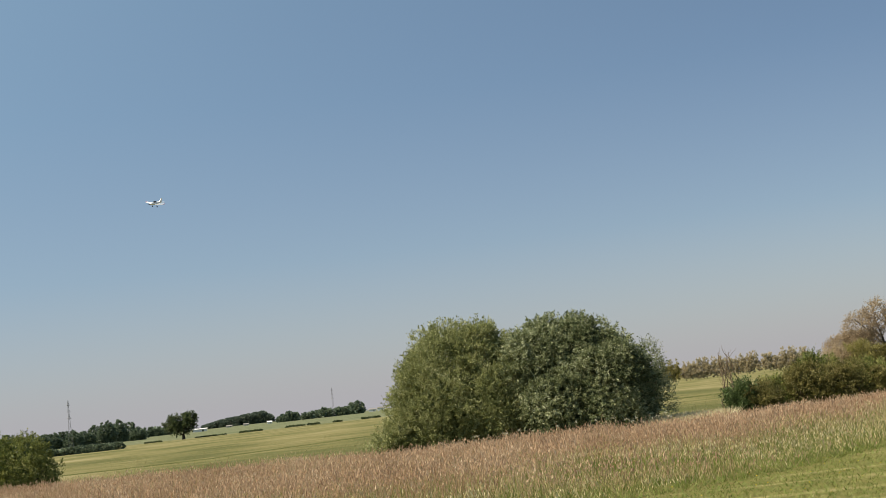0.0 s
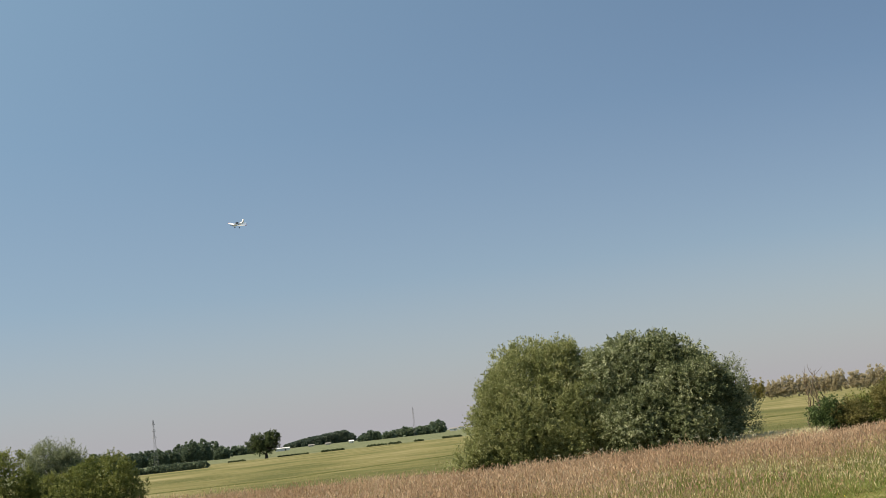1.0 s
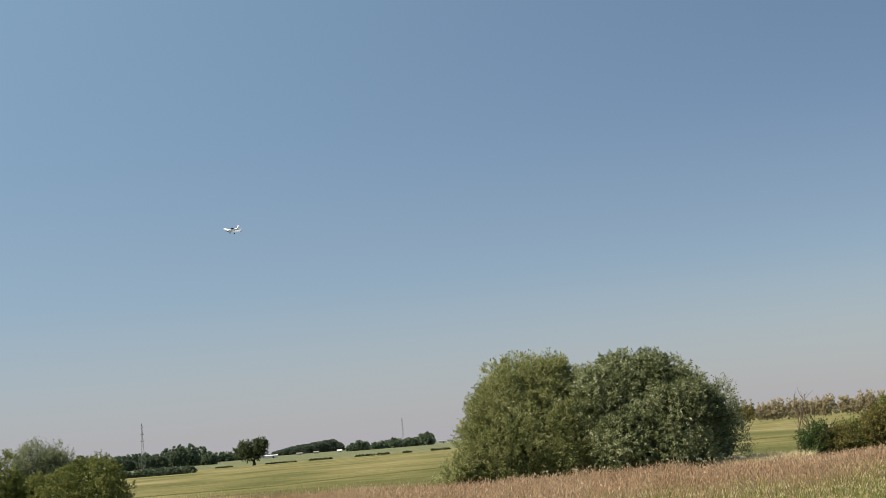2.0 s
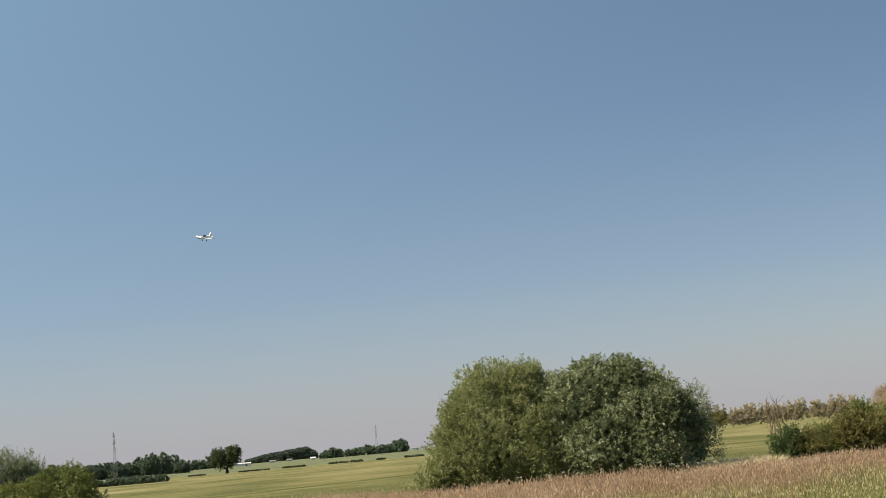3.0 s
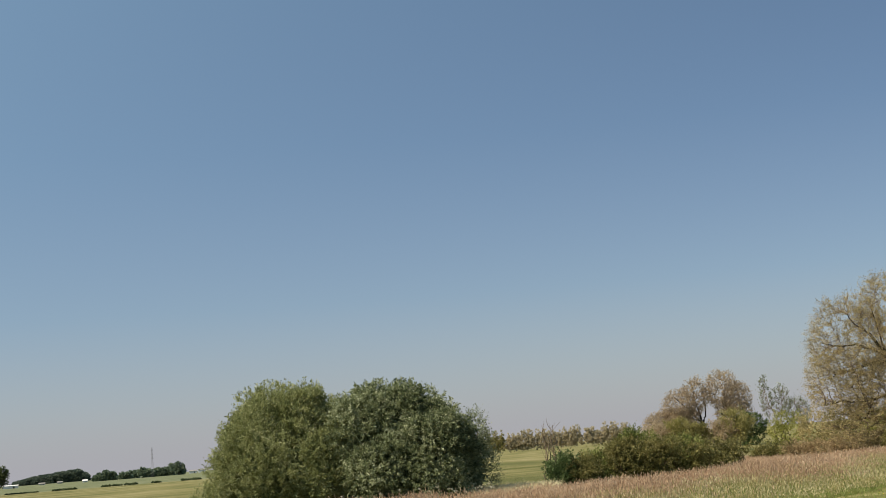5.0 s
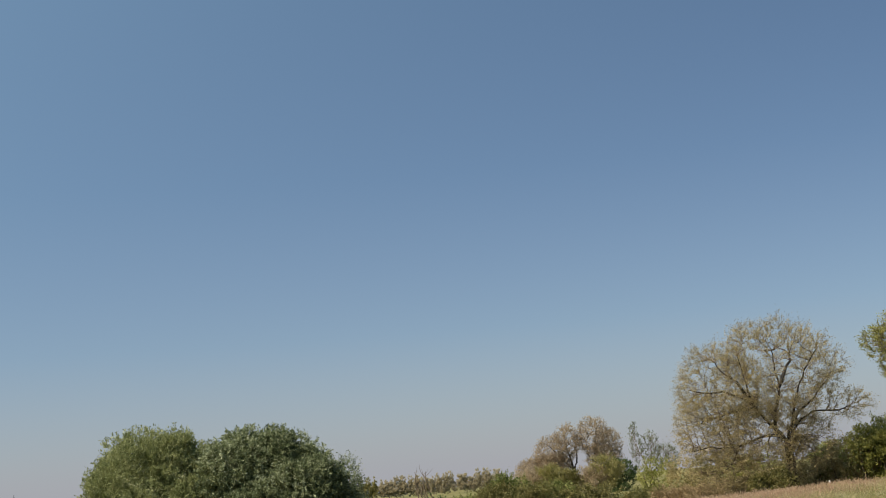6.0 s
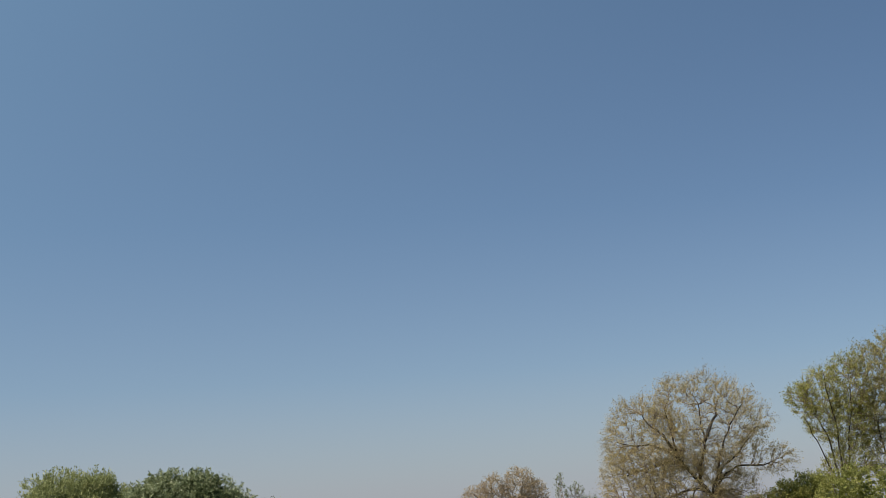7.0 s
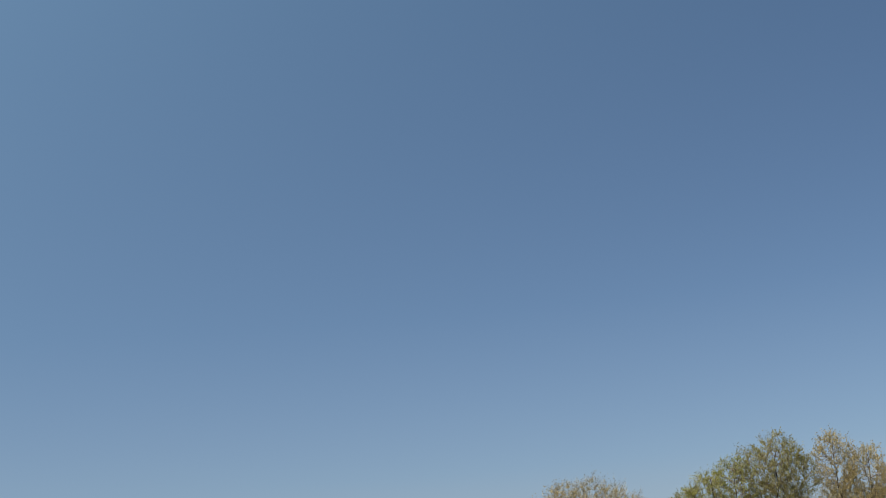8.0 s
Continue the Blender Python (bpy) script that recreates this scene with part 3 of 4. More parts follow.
# ---- left-hand shrubs ----
B1 = stand("hawthorn_bush", -18.6, 49.6, "rounded dark green hawthorn bush beside the meadow", "bush", "field shrubs")
bush(B1, (M_HAW, M_BARK), [(0.3, 0, 1.0, 1.2, 1.2, 1.05), (-0.8, 0.2, 0.8, 1.0, 1.0, 0.9), (0.9, 0, 0.6, 0.85, 1.0, 0.8), (-0.1, -0.5, 0.7, 1.2, 0.8, 0.8)], 21, 6000, 12, 0.22, 0.055, 0.016)
B2 = stand("silver_willow", -19.98, 56.3, "pale silver-leaved willow behind darker shrubs", "bush", "field shrubs")
bush(B2, (M_SILVER, M_BARK), [(-0.42, 0, 1.75, 0.6, 0.7, 0.95), (0.25, 0, 1.65, 0.55, 0.7, 0.85), (0.72, 0, 1.6, 0.45, 0.6, 0.9), (-0.85, 0, 1.4, 0.55, 0.7, 0.85), (0.1, 0, 1.0, 1.2, 0.9, 0.9)], 22, 5200, 10, 0.4, 0.08, 0.014, up=0.9, bumps=0.35)
B3 = stand("hawthorn_bush", -21.98, 50.9, "tall dark green hawthorn bush beside the meadow", "bush", "field shrubs")
bush(B3, (M_HAW, M_BARK), [(0.1, 0, 1.2, 0.95, 1.1, 1.35), (0.6, -0.2, 0.8, 0.9, 0.8, 0.95), (-0.6, 0, 1.4, 0.8, 0.8, 1.0)], 23, 4600, 12, 0.22, 0.055, 0.016)

# ---- hedge and shrubs beyond the meadow ----
H1 = stand("holly_bush", 11.26, 47.6, "dark glossy green holly bush at the hedge end", "bush", "hedge")
bush(H1, (M_HOLLY, M_BARK), [(-0.15, 0, 0.45, 0.35, 0.4, 0.42), (0.1, 0, 0.7, 0.25, 0.3, 0.4), (-0.3, 0, 0.85, 0.2, 0.2, 0.2), (0.35, 0, 0.9, 0.25, 0.2, 0.25)], 31, 600, 9, 0.36, 0.07, 0.022, up=0.3, bumps=0.6, fill=0.2)
for i, (az, d, w, h, mat, n) in enumerate(((12.12, 48.0, 0.6, 0.95, M_HEDGE, 1200), (12.88, 48.7, 0.65, 1.15, M_HAW, 1300), (13.86, 48.3, 0.6, 1.5, M_HEDGE, 1500), (14.54, 49.1, 0.7, 1.75, M_HAW, 1700), (15.52, 48.3, 0.75, 1.45, M_HEDGE, 1600), (16.36, 48.9, 0.65, 1.5, M_HAW, 1400), (17.19, 48.5, 0.6, 1.3, M_HEDGE, 900), (18.09, 49.1, 0.65, 1.25, M_HEDGE, 500))):
    H = stand("hawthorn_bush", az, d, "olive-green hawthorn bush in a ragged field hedge" if n > 900 else "thin half-bare hawthorn bush in a ragged field hedge", "bush", "hedge")
    r = np.random.default_rng(300 + i)
    bl = [(0, 0, h * 0.45, w, 0.8, h * 0.48)] + [(r.uniform(-0.8, 0.8) * w, r.uniform(-0.5, 0.2), h * r.uniform(0.45, 0.8), w * r.uniform(0.3, 0.5), 0.4, h * r.uniform(0.18, 0.3)) for k in range(5)]
    bush(H, (mat, M_TWIG), bl, 32 + i, n, 11, 0.36, 0.06, 0.02, bumps=0.4, fill=0.22, stems=12, stem_r=0.022)

# ---- big old willow and the trees beside it ----
T1 = stand("old_willow_tree", 25.82, 63.0, "old spreading willow with sparse tan-green spring leaves", "tree")
dome_tree(T1, (M_TANGREEN, M_BARK, M_TWIG), [(0.2, 0, -0.1), (0.3, 0, 0.6), (0.2, 0, 1.6), (0.15, 0, 2.5)],
          [[(0.15, 2.4), (-0.36, 3.15), (-1.27, 4.2), (-1.24, 5.1), (-1.6, 6.4)], [(-1.2, 4.3), (-1.87, 5.28), (-2.6, 6.2)], [(-1.1, 4.1), (-1.9, 4.6), (-2.8, 4.9), (-3.9, 5.1)],
           [(0.1, 2.5), (-0.62, 2.85), (-2.04, 2.55), (-2.8, 2.5), (-4.0, 2.3)], [(-0.3, 3.1), (0.02, 4.97), (-0.08, 6.5)], [(0.15, 2.4), (0.69, 4.4), (1.25, 5.48), (1.9, 6.4)],
           [(0.2, 2.4), (0.7, 3.2), (1.5, 3.75), (2.2, 3.55), (2.9, 3.75)], [(-1.1, 4.0), (-2.4, 3.8), (-3.9, 3.5)], [(0.0, 4.8), (0.6, 6.0), (0.7, 7.0)],
           [(-2.0, 2.5), (-2.2, 1.9), (-2.7, 1.3)], [(0.4, 3.0), (0.9, 3.8), (1.9, 4.7), (2.5, 5.4)], [(0.15, 2.2), (0.5, 2.9), (0.7, 3.6)]],
          [(0.1, 0, 5.65, 2.75, 2.4, 2.25), (-2.5, 0, 4.95, 2.05, 2.0, 2.1), (-3.1, -0.2, 3.3, 1.7, 1.6, 1.55), (2.95, 0, 3.85, 1.2, 0.8, 0.75), (-1.2, -0.4, 2.7, 2.1, 1.5, 1.5),
           (0.5, 0.2, 3.0, 1.2, 1.2, 1.5), (-2.6, -0.4, 1.4, 1.7, 1.2, 1.0), (0.6, 0, 1.6, 0.9, 0.9, 1.1), (-1.3, -0.6, 1.5, 1.9, 1.1, 1.1), (1.4, -0.2, 2.3, 1.0, 0.9, 1.2)],
          41, (190, 1700, 11000), 10, 0.066, 0.0145, 0.24, 0.095, 0.0055)
T2 = stand("willow_tree", 31.04, 61.7, "slender willow with yellow-green young leaves", "tree", "field trees")
dome_tree(T2, (M_YELLOW, M_BARK, M_TWIG), [(0, 0, -0.1), (0, 0, 1.2), (0, 0, 2.4)],
          [[(0, 2.4), (-0.2, 3.8), (-0.6, 5.2), (-1.2, 6.4)], [(0, 2.4), (0.1, 4.1), (0, 5.8), (-0.2, 7.2)], [(0, 2.0), (0.5, 3.8), (0.8, 5.6), (0.9, 7.4)], [(0, 2.3), (-0.6, 4.2), (-1.2, 5.4)]],
          [(-1.25, 0, 6.35, 0.75, 0.9, 0.75), (-0.3, 0, 6.5, 1.0, 1.0, 1.15), (0.75, 0, 6.75, 1.05, 1.0, 1.4), (0.7, 0, 5.0, 1.0, 0.9, 1.1), (-0.4, 0, 5.2, 0.85, 0.8, 0.9), (0.8, 0, 3.7, 0.9, 0.8, 0.9), (0.0, 0, 3.2, 0.7, 0.8, 0.8)], 42, (90, 700, 3200), 9, 0.08, 0.0175, 0.11, 0.05, 0.0055)
T2 = stand("willow_tree", 33.21, 62.3, "tall willow with yellow-green and tan young leaves", "tree", "field trees")
dome_tree(T2, (M_OLIVETAN, M_BARK, M_TWIG), [(0, 0, -0.1), (0, 0, 1.2), (0, 0, 2.4)],
          [[(0, 2.2), (-0.3, 3.8), (-0.6, 5.8), (-0.8, 7.5)], [(0, 2.4), (0.2, 4.6), (0.4, 6.6), (0.5, 8.4)], [(0, 2.2), (0.6, 3.6), (1.0, 5.0), (1.3, 6.6)], [(0, 2.4), (0, 4.8), (-0.1, 6.7)]],
          [(0.5, 0, 7.65, 1.05, 1.2, 1.45), (-0.6, 0, 7.2, 1.0, 1.1, 1.4), (1.25, 0, 7.0, 0.85, 1.1, 1.3), (-0.2, 0, 3.6, 1.2, 1.0, 1.1), (0.1, 0, 5.6, 1.4, 1.2, 1.4), (1.1, 0, 4.6, 1.1, 1.1, 1.3), (-0.9, 0, 5.2, 0.9, 1.0, 1.0)], 45, (110, 900, 4400), 9, 0.08, 0.0175, 0.14, 0.06, 0.0055)
T3 = stand("willow_tree", 36.39, 62.3, "tall willow with tan-green young leaves", "tree", "field trees")
dome_tree(T3, (M_TANGREEN, M_BARK, M_TWIG), [(0, 0, -0.1), (0, 0, 1.0), (0, 0, 2.0)],
          [[(0, 1.9), (-0.3, 4.2), (-0.6, 6.4), (-0.6, 8.2)], [(0, 1.9), (0.4, 4.0), (0.7, 5.8), (0.8, 7.4)], [(0, 1.7), (1.0, 3.5), (1.9, 5.6)], [(0, 1.8), (-0.7, 3.5), (-1.2, 5.1)]],
          [(-0.6, 0, 7.3, 0.95, 1.1, 1.55), (0.7, 0, 6.6, 1.1, 1.2, 1.45), (-0.2, 0, 5.1, 1.6, 1.4, 1.7), (1.9, 0, 5.6, 1.2, 1.2, 1.5)], 43, (110, 850, 3800), 9, 0.08, 0.0175, 0.14, 0.06, 0.0055)
for i, (az, d, w, h, mat, label) in enumerate(((28.3, 64.5, 1.1, 2.6, M_TANGREEN, "tan-green leafy shrub beside the old willow"), (29.4, 63.5, 1.2, 3.0, M_YELLOW, "yellow-green leafy shrub beside the old willow"), (31.04, 59.0, 1.2, 3.0, M_FRESH, "fresh green hawthorn shrub under the willows"), (32.36, 58.3, 1.4, 3.5, M_FRESH, "fresh green hawthorn shrub under the willows"), (30.02, 65.0, 1.1, 3.3, M_FRESH, "yellow-green shrub beside the old willow"), (25.14, 61.7, 0.8, 1.3, M_HEDGE, "olive-green shrub at the foot of the old willow"),
                                               (34.69, 59.0, 1.4, 3.0, M_FRESH, "fresh green hawthorn shrub under the willows"), (27.46, 66.0, 0.8, 2.0, M_FRESH, "yellow-green leafy shrub beside the old willow"), (28.0, 69.7, 1.7, 2.5, M_FRESH, "yellow-green leafy shrub beside the old willow"), (29.48, 64.3, 1.1, 3.5, M_FRESH, "yellow-green leafy shrub beside the old willow"))):
    S = stand("shrub", az, d, label, "bush", "field shrubs")
    r = np.random.default_rng(350 + i)
    bl = [(0, 0, h * 0.42, w, 1.0, h * 0.44), (0.4, 0, h * 0.38, w * 0.8, 0.9, h * 0.4)] + [(r.uniform(-0.8, 0.8) * w, r.uniform(-0.5, 0.3), h * r.uniform(0.5, 0.78), w * r.uniform(0.3, 0.5), 0.5, h * r.uniform(0.15, 0.25)) for k in range(5)]
    bush(S, (mat, M_TWIG), bl, 50 + i, 1500, 10, 0.35, 0.08, 0.024, bumps=0.4)
for i, (az, d, w, h, mat, label) in enumerate(((20.59, 88.5, 1.1, 2.5, M_YELLOW, "yellow-green shrub in rough grass"), (22.11, 80.4, 1.7, 2.6, M_TANGREEN, "tan-green shrub in rough grass"),
                                               (21.58, 67.0, 1.3, 0.75, M_BROWN, "low brown bramble in rough grass"), (23.25, 65.7, 1.5, 0.9, M_BROWN, "low brown bramble in rough grass"),
                                               (24.61, 64.3, 1.3, 1.0, M_BROWN, "low brown bramble under the old willow"), (23.1, 69.7, 1.6, 2.3, M_HEDGE, "olive-green shrub below the old willow"), (24.61, 67.7, 1.5, 2.2, M_YELLOW, "yellow-green shrub below the old willow"), (26.91, 65.0, 1.0, 1.5, M_TANGREEN, "tan-green shrub below the old willow"), (20.06, 69.7, 1.0, 0.7, M_HEDGE, "low olive shrub in rough grass"))):
    S = stand("shrub", az, d, label, "bush", "field shrubs")
    bush(S, (mat, M_TWIG), [(0, 0, h * 0.45, w, 1.0, h * 0.5), (-0.5, 0, h * 0.4, w * 0.7, 0.8, h * 0.4)], 60 + i, 950, 9, 0.35, 0.072, 0.022, bumps=0.4)
T4 = stand("silver_willow", 20.29, 93.8, "thin grey-leaved willow sapling over a shrub", "tree")
dome_tree(T4, (M_SILVER, M_TWIG, M_TWIG), [(0, 0, -0.1), (0, 0, 0.5), (0.1, 0, 1.2)], [[(0.1, 1.1), (-0.3, 2.4), (-0.7, 3.8)], [(0.1, 1.1), (0.2, 2.5), (0.3, 3.8)], [(0.1, 1.1), (0.8, 1.9), (1.3, 2.8)]],
          [(-0.75, 0, 3.6, 0.42, 0.4, 1.35), (0.25, 0, 3.2, 0.65, 0.5, 1.1), (1.3, 0, 2.5, 0.85, 0.6, 0.95)], 44, (40, 220, 900), 5, 0.09, 0.02, 0.06, 0.035)

# ---- twin pollard willows ----
for i, (az, limbs, domes, label) in enumerate((
        (17.26, [[(0, 2.4), (-0.2, 3.6), (-0.6, 5.0), (-0.7, 6.2)], [(0, 2.4), (-0.8, 3.6), (-2.0, 4.6), (-2.6, 5.3)], [(0, 2.5), (0.3, 3.9), (0.3, 5.2)], [(0, 2.0), (-1.4, 2.6), (-2.8, 3.2)]],
         [(-0.55, 0, 5.25, 1.3, 1.2, 1.85), (-2.2, 0, 4.4, 1.65, 1.3, 1.6), (-2.8, 0, 2.7, 1.7, 1.2, 1.5), (-1.2, 0, 3.0, 1.0, 1.0, 1.0)], "bare-stemmed willow with a tan feathery crown"),
        (18.24, [[(0, 1.8), (-0.2, 3.4), (0, 5.0), (0.2, 6.4)], [(0, 2.0), (0.8, 3.6), (1.5, 5.0)], [(0, 2.2), (-0.8, 3.8), (-1.0, 5.3)]],
         [(-0.2, 0, 5.7, 1.75, 1.5, 1.95), (1.2, 0, 4.7, 1.45, 1.3, 1.75), (0.7, 0, 3.2, 1.9, 1.3, 1.6)], "willow with a tan and green feathery crown"),
        (15.68, [[(0, 0.8), (-0.4, 1.8), (-0.8, 3.0)], [(0, 0.8), (0.8, 1.8), (1.5, 3.2)]], [(-0.2, 0, 2.5, 1.8, 1.4, 1.5), (1.5, 0, 2.7, 1.6, 1.4, 1.5)], "low tan willow in a hedgerow"))):
    T = stand("willow_tree", az, 140.8, label, "tree", "feathery willows")
    dome_tree(T, (M_TAN, M_BARK, M_PALETWIG), [(0, 0, -0.1), (0, 0, 1.2), (0, 0, 2.5 if i < 2 else 0.9)], limbs, domes, 70 + i, (80, 600, 3000), 9, 0.115, 0.023, 0.2, 0.11, 0.009)
for i, (az, w, h, mat) in enumerate(((15.22, 1.8, 2.6, M_TAN), (16.2, 1.9, 2.9, M_OLIVETAN), (16.88, 1.5, 2.3, M_HEDGE), (17.87, 1.6, 2.4, M_TAN), (18.47, 1.7, 3.4, M_OLIVETAN))):
    T = stand("shrub", az, 135.4, "tan-green willow shrub below the feathery willows", "bush", "field shrubs")
    bush(T, (mat, M_TWIG), [(0, 0, h * 0.48, w, 1.3, h * 0.5), (0.5, 0, h * 0.6, w * 0.6, 1.0, h * 0.4)], 310 + i, 1300, 9, 0.6, 0.12, 0.03, up=0.9, bumps=0.35)
T = stand("holly_bush", 19.08, 139.4, "dark green evergreen shrub by the willows", "bush", "field shrubs")
bush(T, (M_HOLLY, M_BARK), [(0, 0, 1.5, 1.6, 1.2, 1.6)], 75, 1200, 9, 0.4, 0.12, 0.04)

# ---- far row of willows ----
rng = np.random.default_rng(79)
for i in range(11):
    az = 7.47 + i * 0.645 + rng.uniform(-0.09, 0.09)
    h = 8.0 + 0.2 * i + rng.uniform(-1.0, 0.6)
    T = stand("willow_tree", az, 536, "distant tan feathery willow in a row", "tree", "far row of trees")
    tall = rng.uniform(0.74, 1.0, 7)
    plumes = [(x, 0, h * q * 0.32, 1.4, 1.6, h * q * 0.38) for x, q in zip((-2.7, -1.8, -0.9, 0, 0.9, 1.8, 2.7), tall)] + [(x, 0, h * q * 0.6, 0.85, 1.4, h * q * 0.40) for x, q in zip((-2.5, -1.7, -0.8, 0.1, 0.8, 1.7, 2.5), tall)]
    bush(T, (M_OLIVETAN if i < 3 else M_PALE, M_BARK), plumes, 80 + i, 1700, 8, 0.8, 0.36, 0.075, up=2.2, bumps=0.25, stem_r=0.06, inner=0.25, fill=0.3)

# ---- dead sapling ----
T = stand("dead_sapling", 10.95, 48.5, "leafless grey sapling standing at the hedge end", "tree")
rng = np.random.default_rng(90)
wood = []
for i in range(9):
    e = (rng.uniform(-0.38, 0.16), rng.uniform(-0.3, 0.3), rng.uniform(1.4, 2.3))
    pth = bent(rng, (rng.normal() * 0.05, 0, -0.05), e, 7, 0.35)
    wood.append(tube(pth, np.linspace(0.03, 0.007, 7), 5))
    for k in range(4):
        s = pth[int(rng.integers(3, 7))]
        wood.append(tube(bent(rng, s, s + np.array([rng.normal() * 0.13, rng.normal() * 0.1, rng.uniform(0.1, 0.45)]), 4, 0.3), np.linspace(0.009, 0.004, 4), 3))
v, f = gather(wood)
part("twigwork", quick_mesh("twigwork", v, f, M_TWIG, True), T)

# ---- far left: wood, hedge, oak, hill, buildings, masts ----
for i in range(13):
    az = -18.45 + i * 0.425
    h = (11, 9, 9, 8.5, 9, 9.5, 9, 8, 11.5, 12.5, 12.5, 11, 7)[i]
    T = stand("woodland_tree", az, 750 + 19 * (i % 3), "dark green broadleaf tree in a distant wood", "tree", "distant wood")
    bush(T, (M_HAZED_WOOD, M_BARK), [(0, 0, h * 0.46, 4.2, 4, h * 0.48), (2, 0, h * 0.36, 3.2, 3, h * 0.36), (-2, 0, h * 0.3, 3.2, 3, h * 0.32)], 100 + i, 1300, 8, 0.8, 0.6, 0.22, bumps=0.14, stem_r=0.2)
for i in range(7):
    T = stand("field_hedge", -16.84 + i * 0.42, 279, "low trimmed dark green field hedge", "hedge", "distant field hedge")
    bush(T, (M_HAZED_WOOD, M_BARK), [(-0.5, 0, 0.65, 1.2, 0.8, 0.75), (0.5, 0, 0.65, 1.2, 0.8, 0.72)], 120 + i, 350, 7, 0.4, 0.22, 0.07, stem_r=0.05)
T = stand("oak_tree", -11.6, 402.1, "solitary dark green oak standing in the pasture", "tree")
tree(T, (M_OAK, M_BARK, M_BARK), 1.6, 0.5, [(0, 0, 5.1, 3.0, 3, 1.8), (-3.0, 0, 4.6, 2.0, 2, 1.9), (2.6, 0, 4.8, 2.2, 2, 1.7), (0.6, 0, 3.4, 2.4, 2.2, 1.3), (-1.8, 0, 3.0, 2.0, 2, 1.2), (1.6, 0, 5.8, 1.9, 2, 1.3)], 130, 14, 8, 1.3, 10, 0.5, 0.17, twig_r=0.04)
for i, (a0, a1, h) in enumerate(((-13.17, -12.48, 0.3), (-11.11, -9.88, 0.2), (-9.33, -8.42, 0.42), (-7.43, -7.09, 0.5), (-7.0, -6.65, 0.5), (-6.51, -6.05, 0.5), (-5.47, -5.11, 0.5), (-4.28, -3.49, 0.55))):
    T = stand("field_hedge", (a0 + a1) / 2, 405, "remnant of a low dark hedge in the pasture", "hedge", "hedge remnants")
    w = 405 * radians(a1 - a0)
    k = max(3, int(w / 0.8))
    bush(T, (M_OAK, M_BARK), [(w * ((q + 0.5) / k - 0.5), 0, h * 0.45, w / k * 0.7, 0.7, h * (0.4 + 0.15 * ((q * 7 + i) % 3) / 2)) for q in range(k)], 140 + i, 90 * k, 6, 0.22, 0.18, 0.06, stem_r=0.05, stems=3)
for i, (az, w, h) in enumerate(((-7.15, 6.5, 7.5), (-6.54, 4.5, 5.0), (-6.17, 6, 6.0), (-5.72, 7, 7.5), (-5.19, 7, 6.5), (-4.81, 7, 6.5), (-4.47, 6.5, 9.5), (-12.79, 7, 7.0), (-12.33, 7, 6.0), (-7.52, 5, 5.0))):
    T = stand("woodland_tree", az, 1246 + 20 * (i % 3), "dark green tree on the distant skyline", "tree", "skyline trees")
    bush(T, (M_HAZED_WOOD, M_BARK), [(0, 0, h * 0.5, w, 5, h * 0.52), (w * 0.6, 0, h * 0.4, w * 0.6, 4, h * 0.4)], 160 + i, 450, 7, 1.4, 1.5, 0.6, bumps=0.3, stem_r=0.25)

hill = stand("wooded_hill", -9.12, 2345.8, "low hill covered in dark green woodland", "hill", kind="stuff")
rng = np.random.default_rng(170)
hx = rng.uniform(-66, 48, 300)
hz = np.interp(hx, [-66, -30, 10, 31, 40, 48], [3, 10, 14, 16, 12, 4])
bl = [(a, rng.uniform(-6, 60), max(1.0, b * (1 - rng.uniform(0, 1) ** 1.8)), rng.uniform(4, 8), 6, rng.uniform(2.5, 4)) for a, b in zip(hx, hz)]
p, d = shell_points(rng, bl, 62000, 0.8, 0.12)
v, f = leaf_cards(rng, p, d + rng.normal(size=d.shape) * 0.6 + np.array([0, 0, 0.5]), 2.3, 1.2)
part("woodland", quick_mesh("woodland", v, f, M_HAZED_HILL), hill)


def shed(thing, w, depth, h, ridge, wall_mat, roof_mat):
    bm = bmesh.new()
    bmesh.ops.create_cube(bm, size=1)
    bmesh.ops.scale(bm, vec=(w, depth, h), verts=bm.verts)
    bmesh.ops.translate(bm, vec=(0, 0, h / 2), verts=bm.verts)
    wall = part("wall", bm_mesh("wall", bm, wall_mat), thing)
    bm = bmesh.new()
    o = 0.3
    vs = [bm.verts.new(q) for q in ((-w / 2 - o, -depth / 2 - o, h), (w / 2 + o, -depth / 2 - o, h), (w / 2 + o, depth / 2 + o, h), (-w / 2 - o, depth / 2 + o, h), (-w / 2 - o, 0, h + ridge), (w / 2 + o, 0, h + ridge))]
    for q in ((0, 1, 5, 4), (2, 3, 4, 5), (0, 4, 3), (1, 2, 5), (3, 2, 1, 0)):
        bm.faces.new([vs[i] for i in q])
    part("roof", bm_mesh("roof", bm, roof_mat), thing)
    bm = bmesh.new()
    bmesh.ops.create_cube(bm, size=1)
    bmesh.ops.scale(bm, vec=(w * 0.12, 0.1, h * 0.75), verts=bm.verts)
    bmesh.ops.translate(bm, vec=(w * 0.2, -depth / 2 - 0.03, h * 0.375), verts=bm.verts)
    part("door", bm_mesh("door", bm, M_DARK), wall)


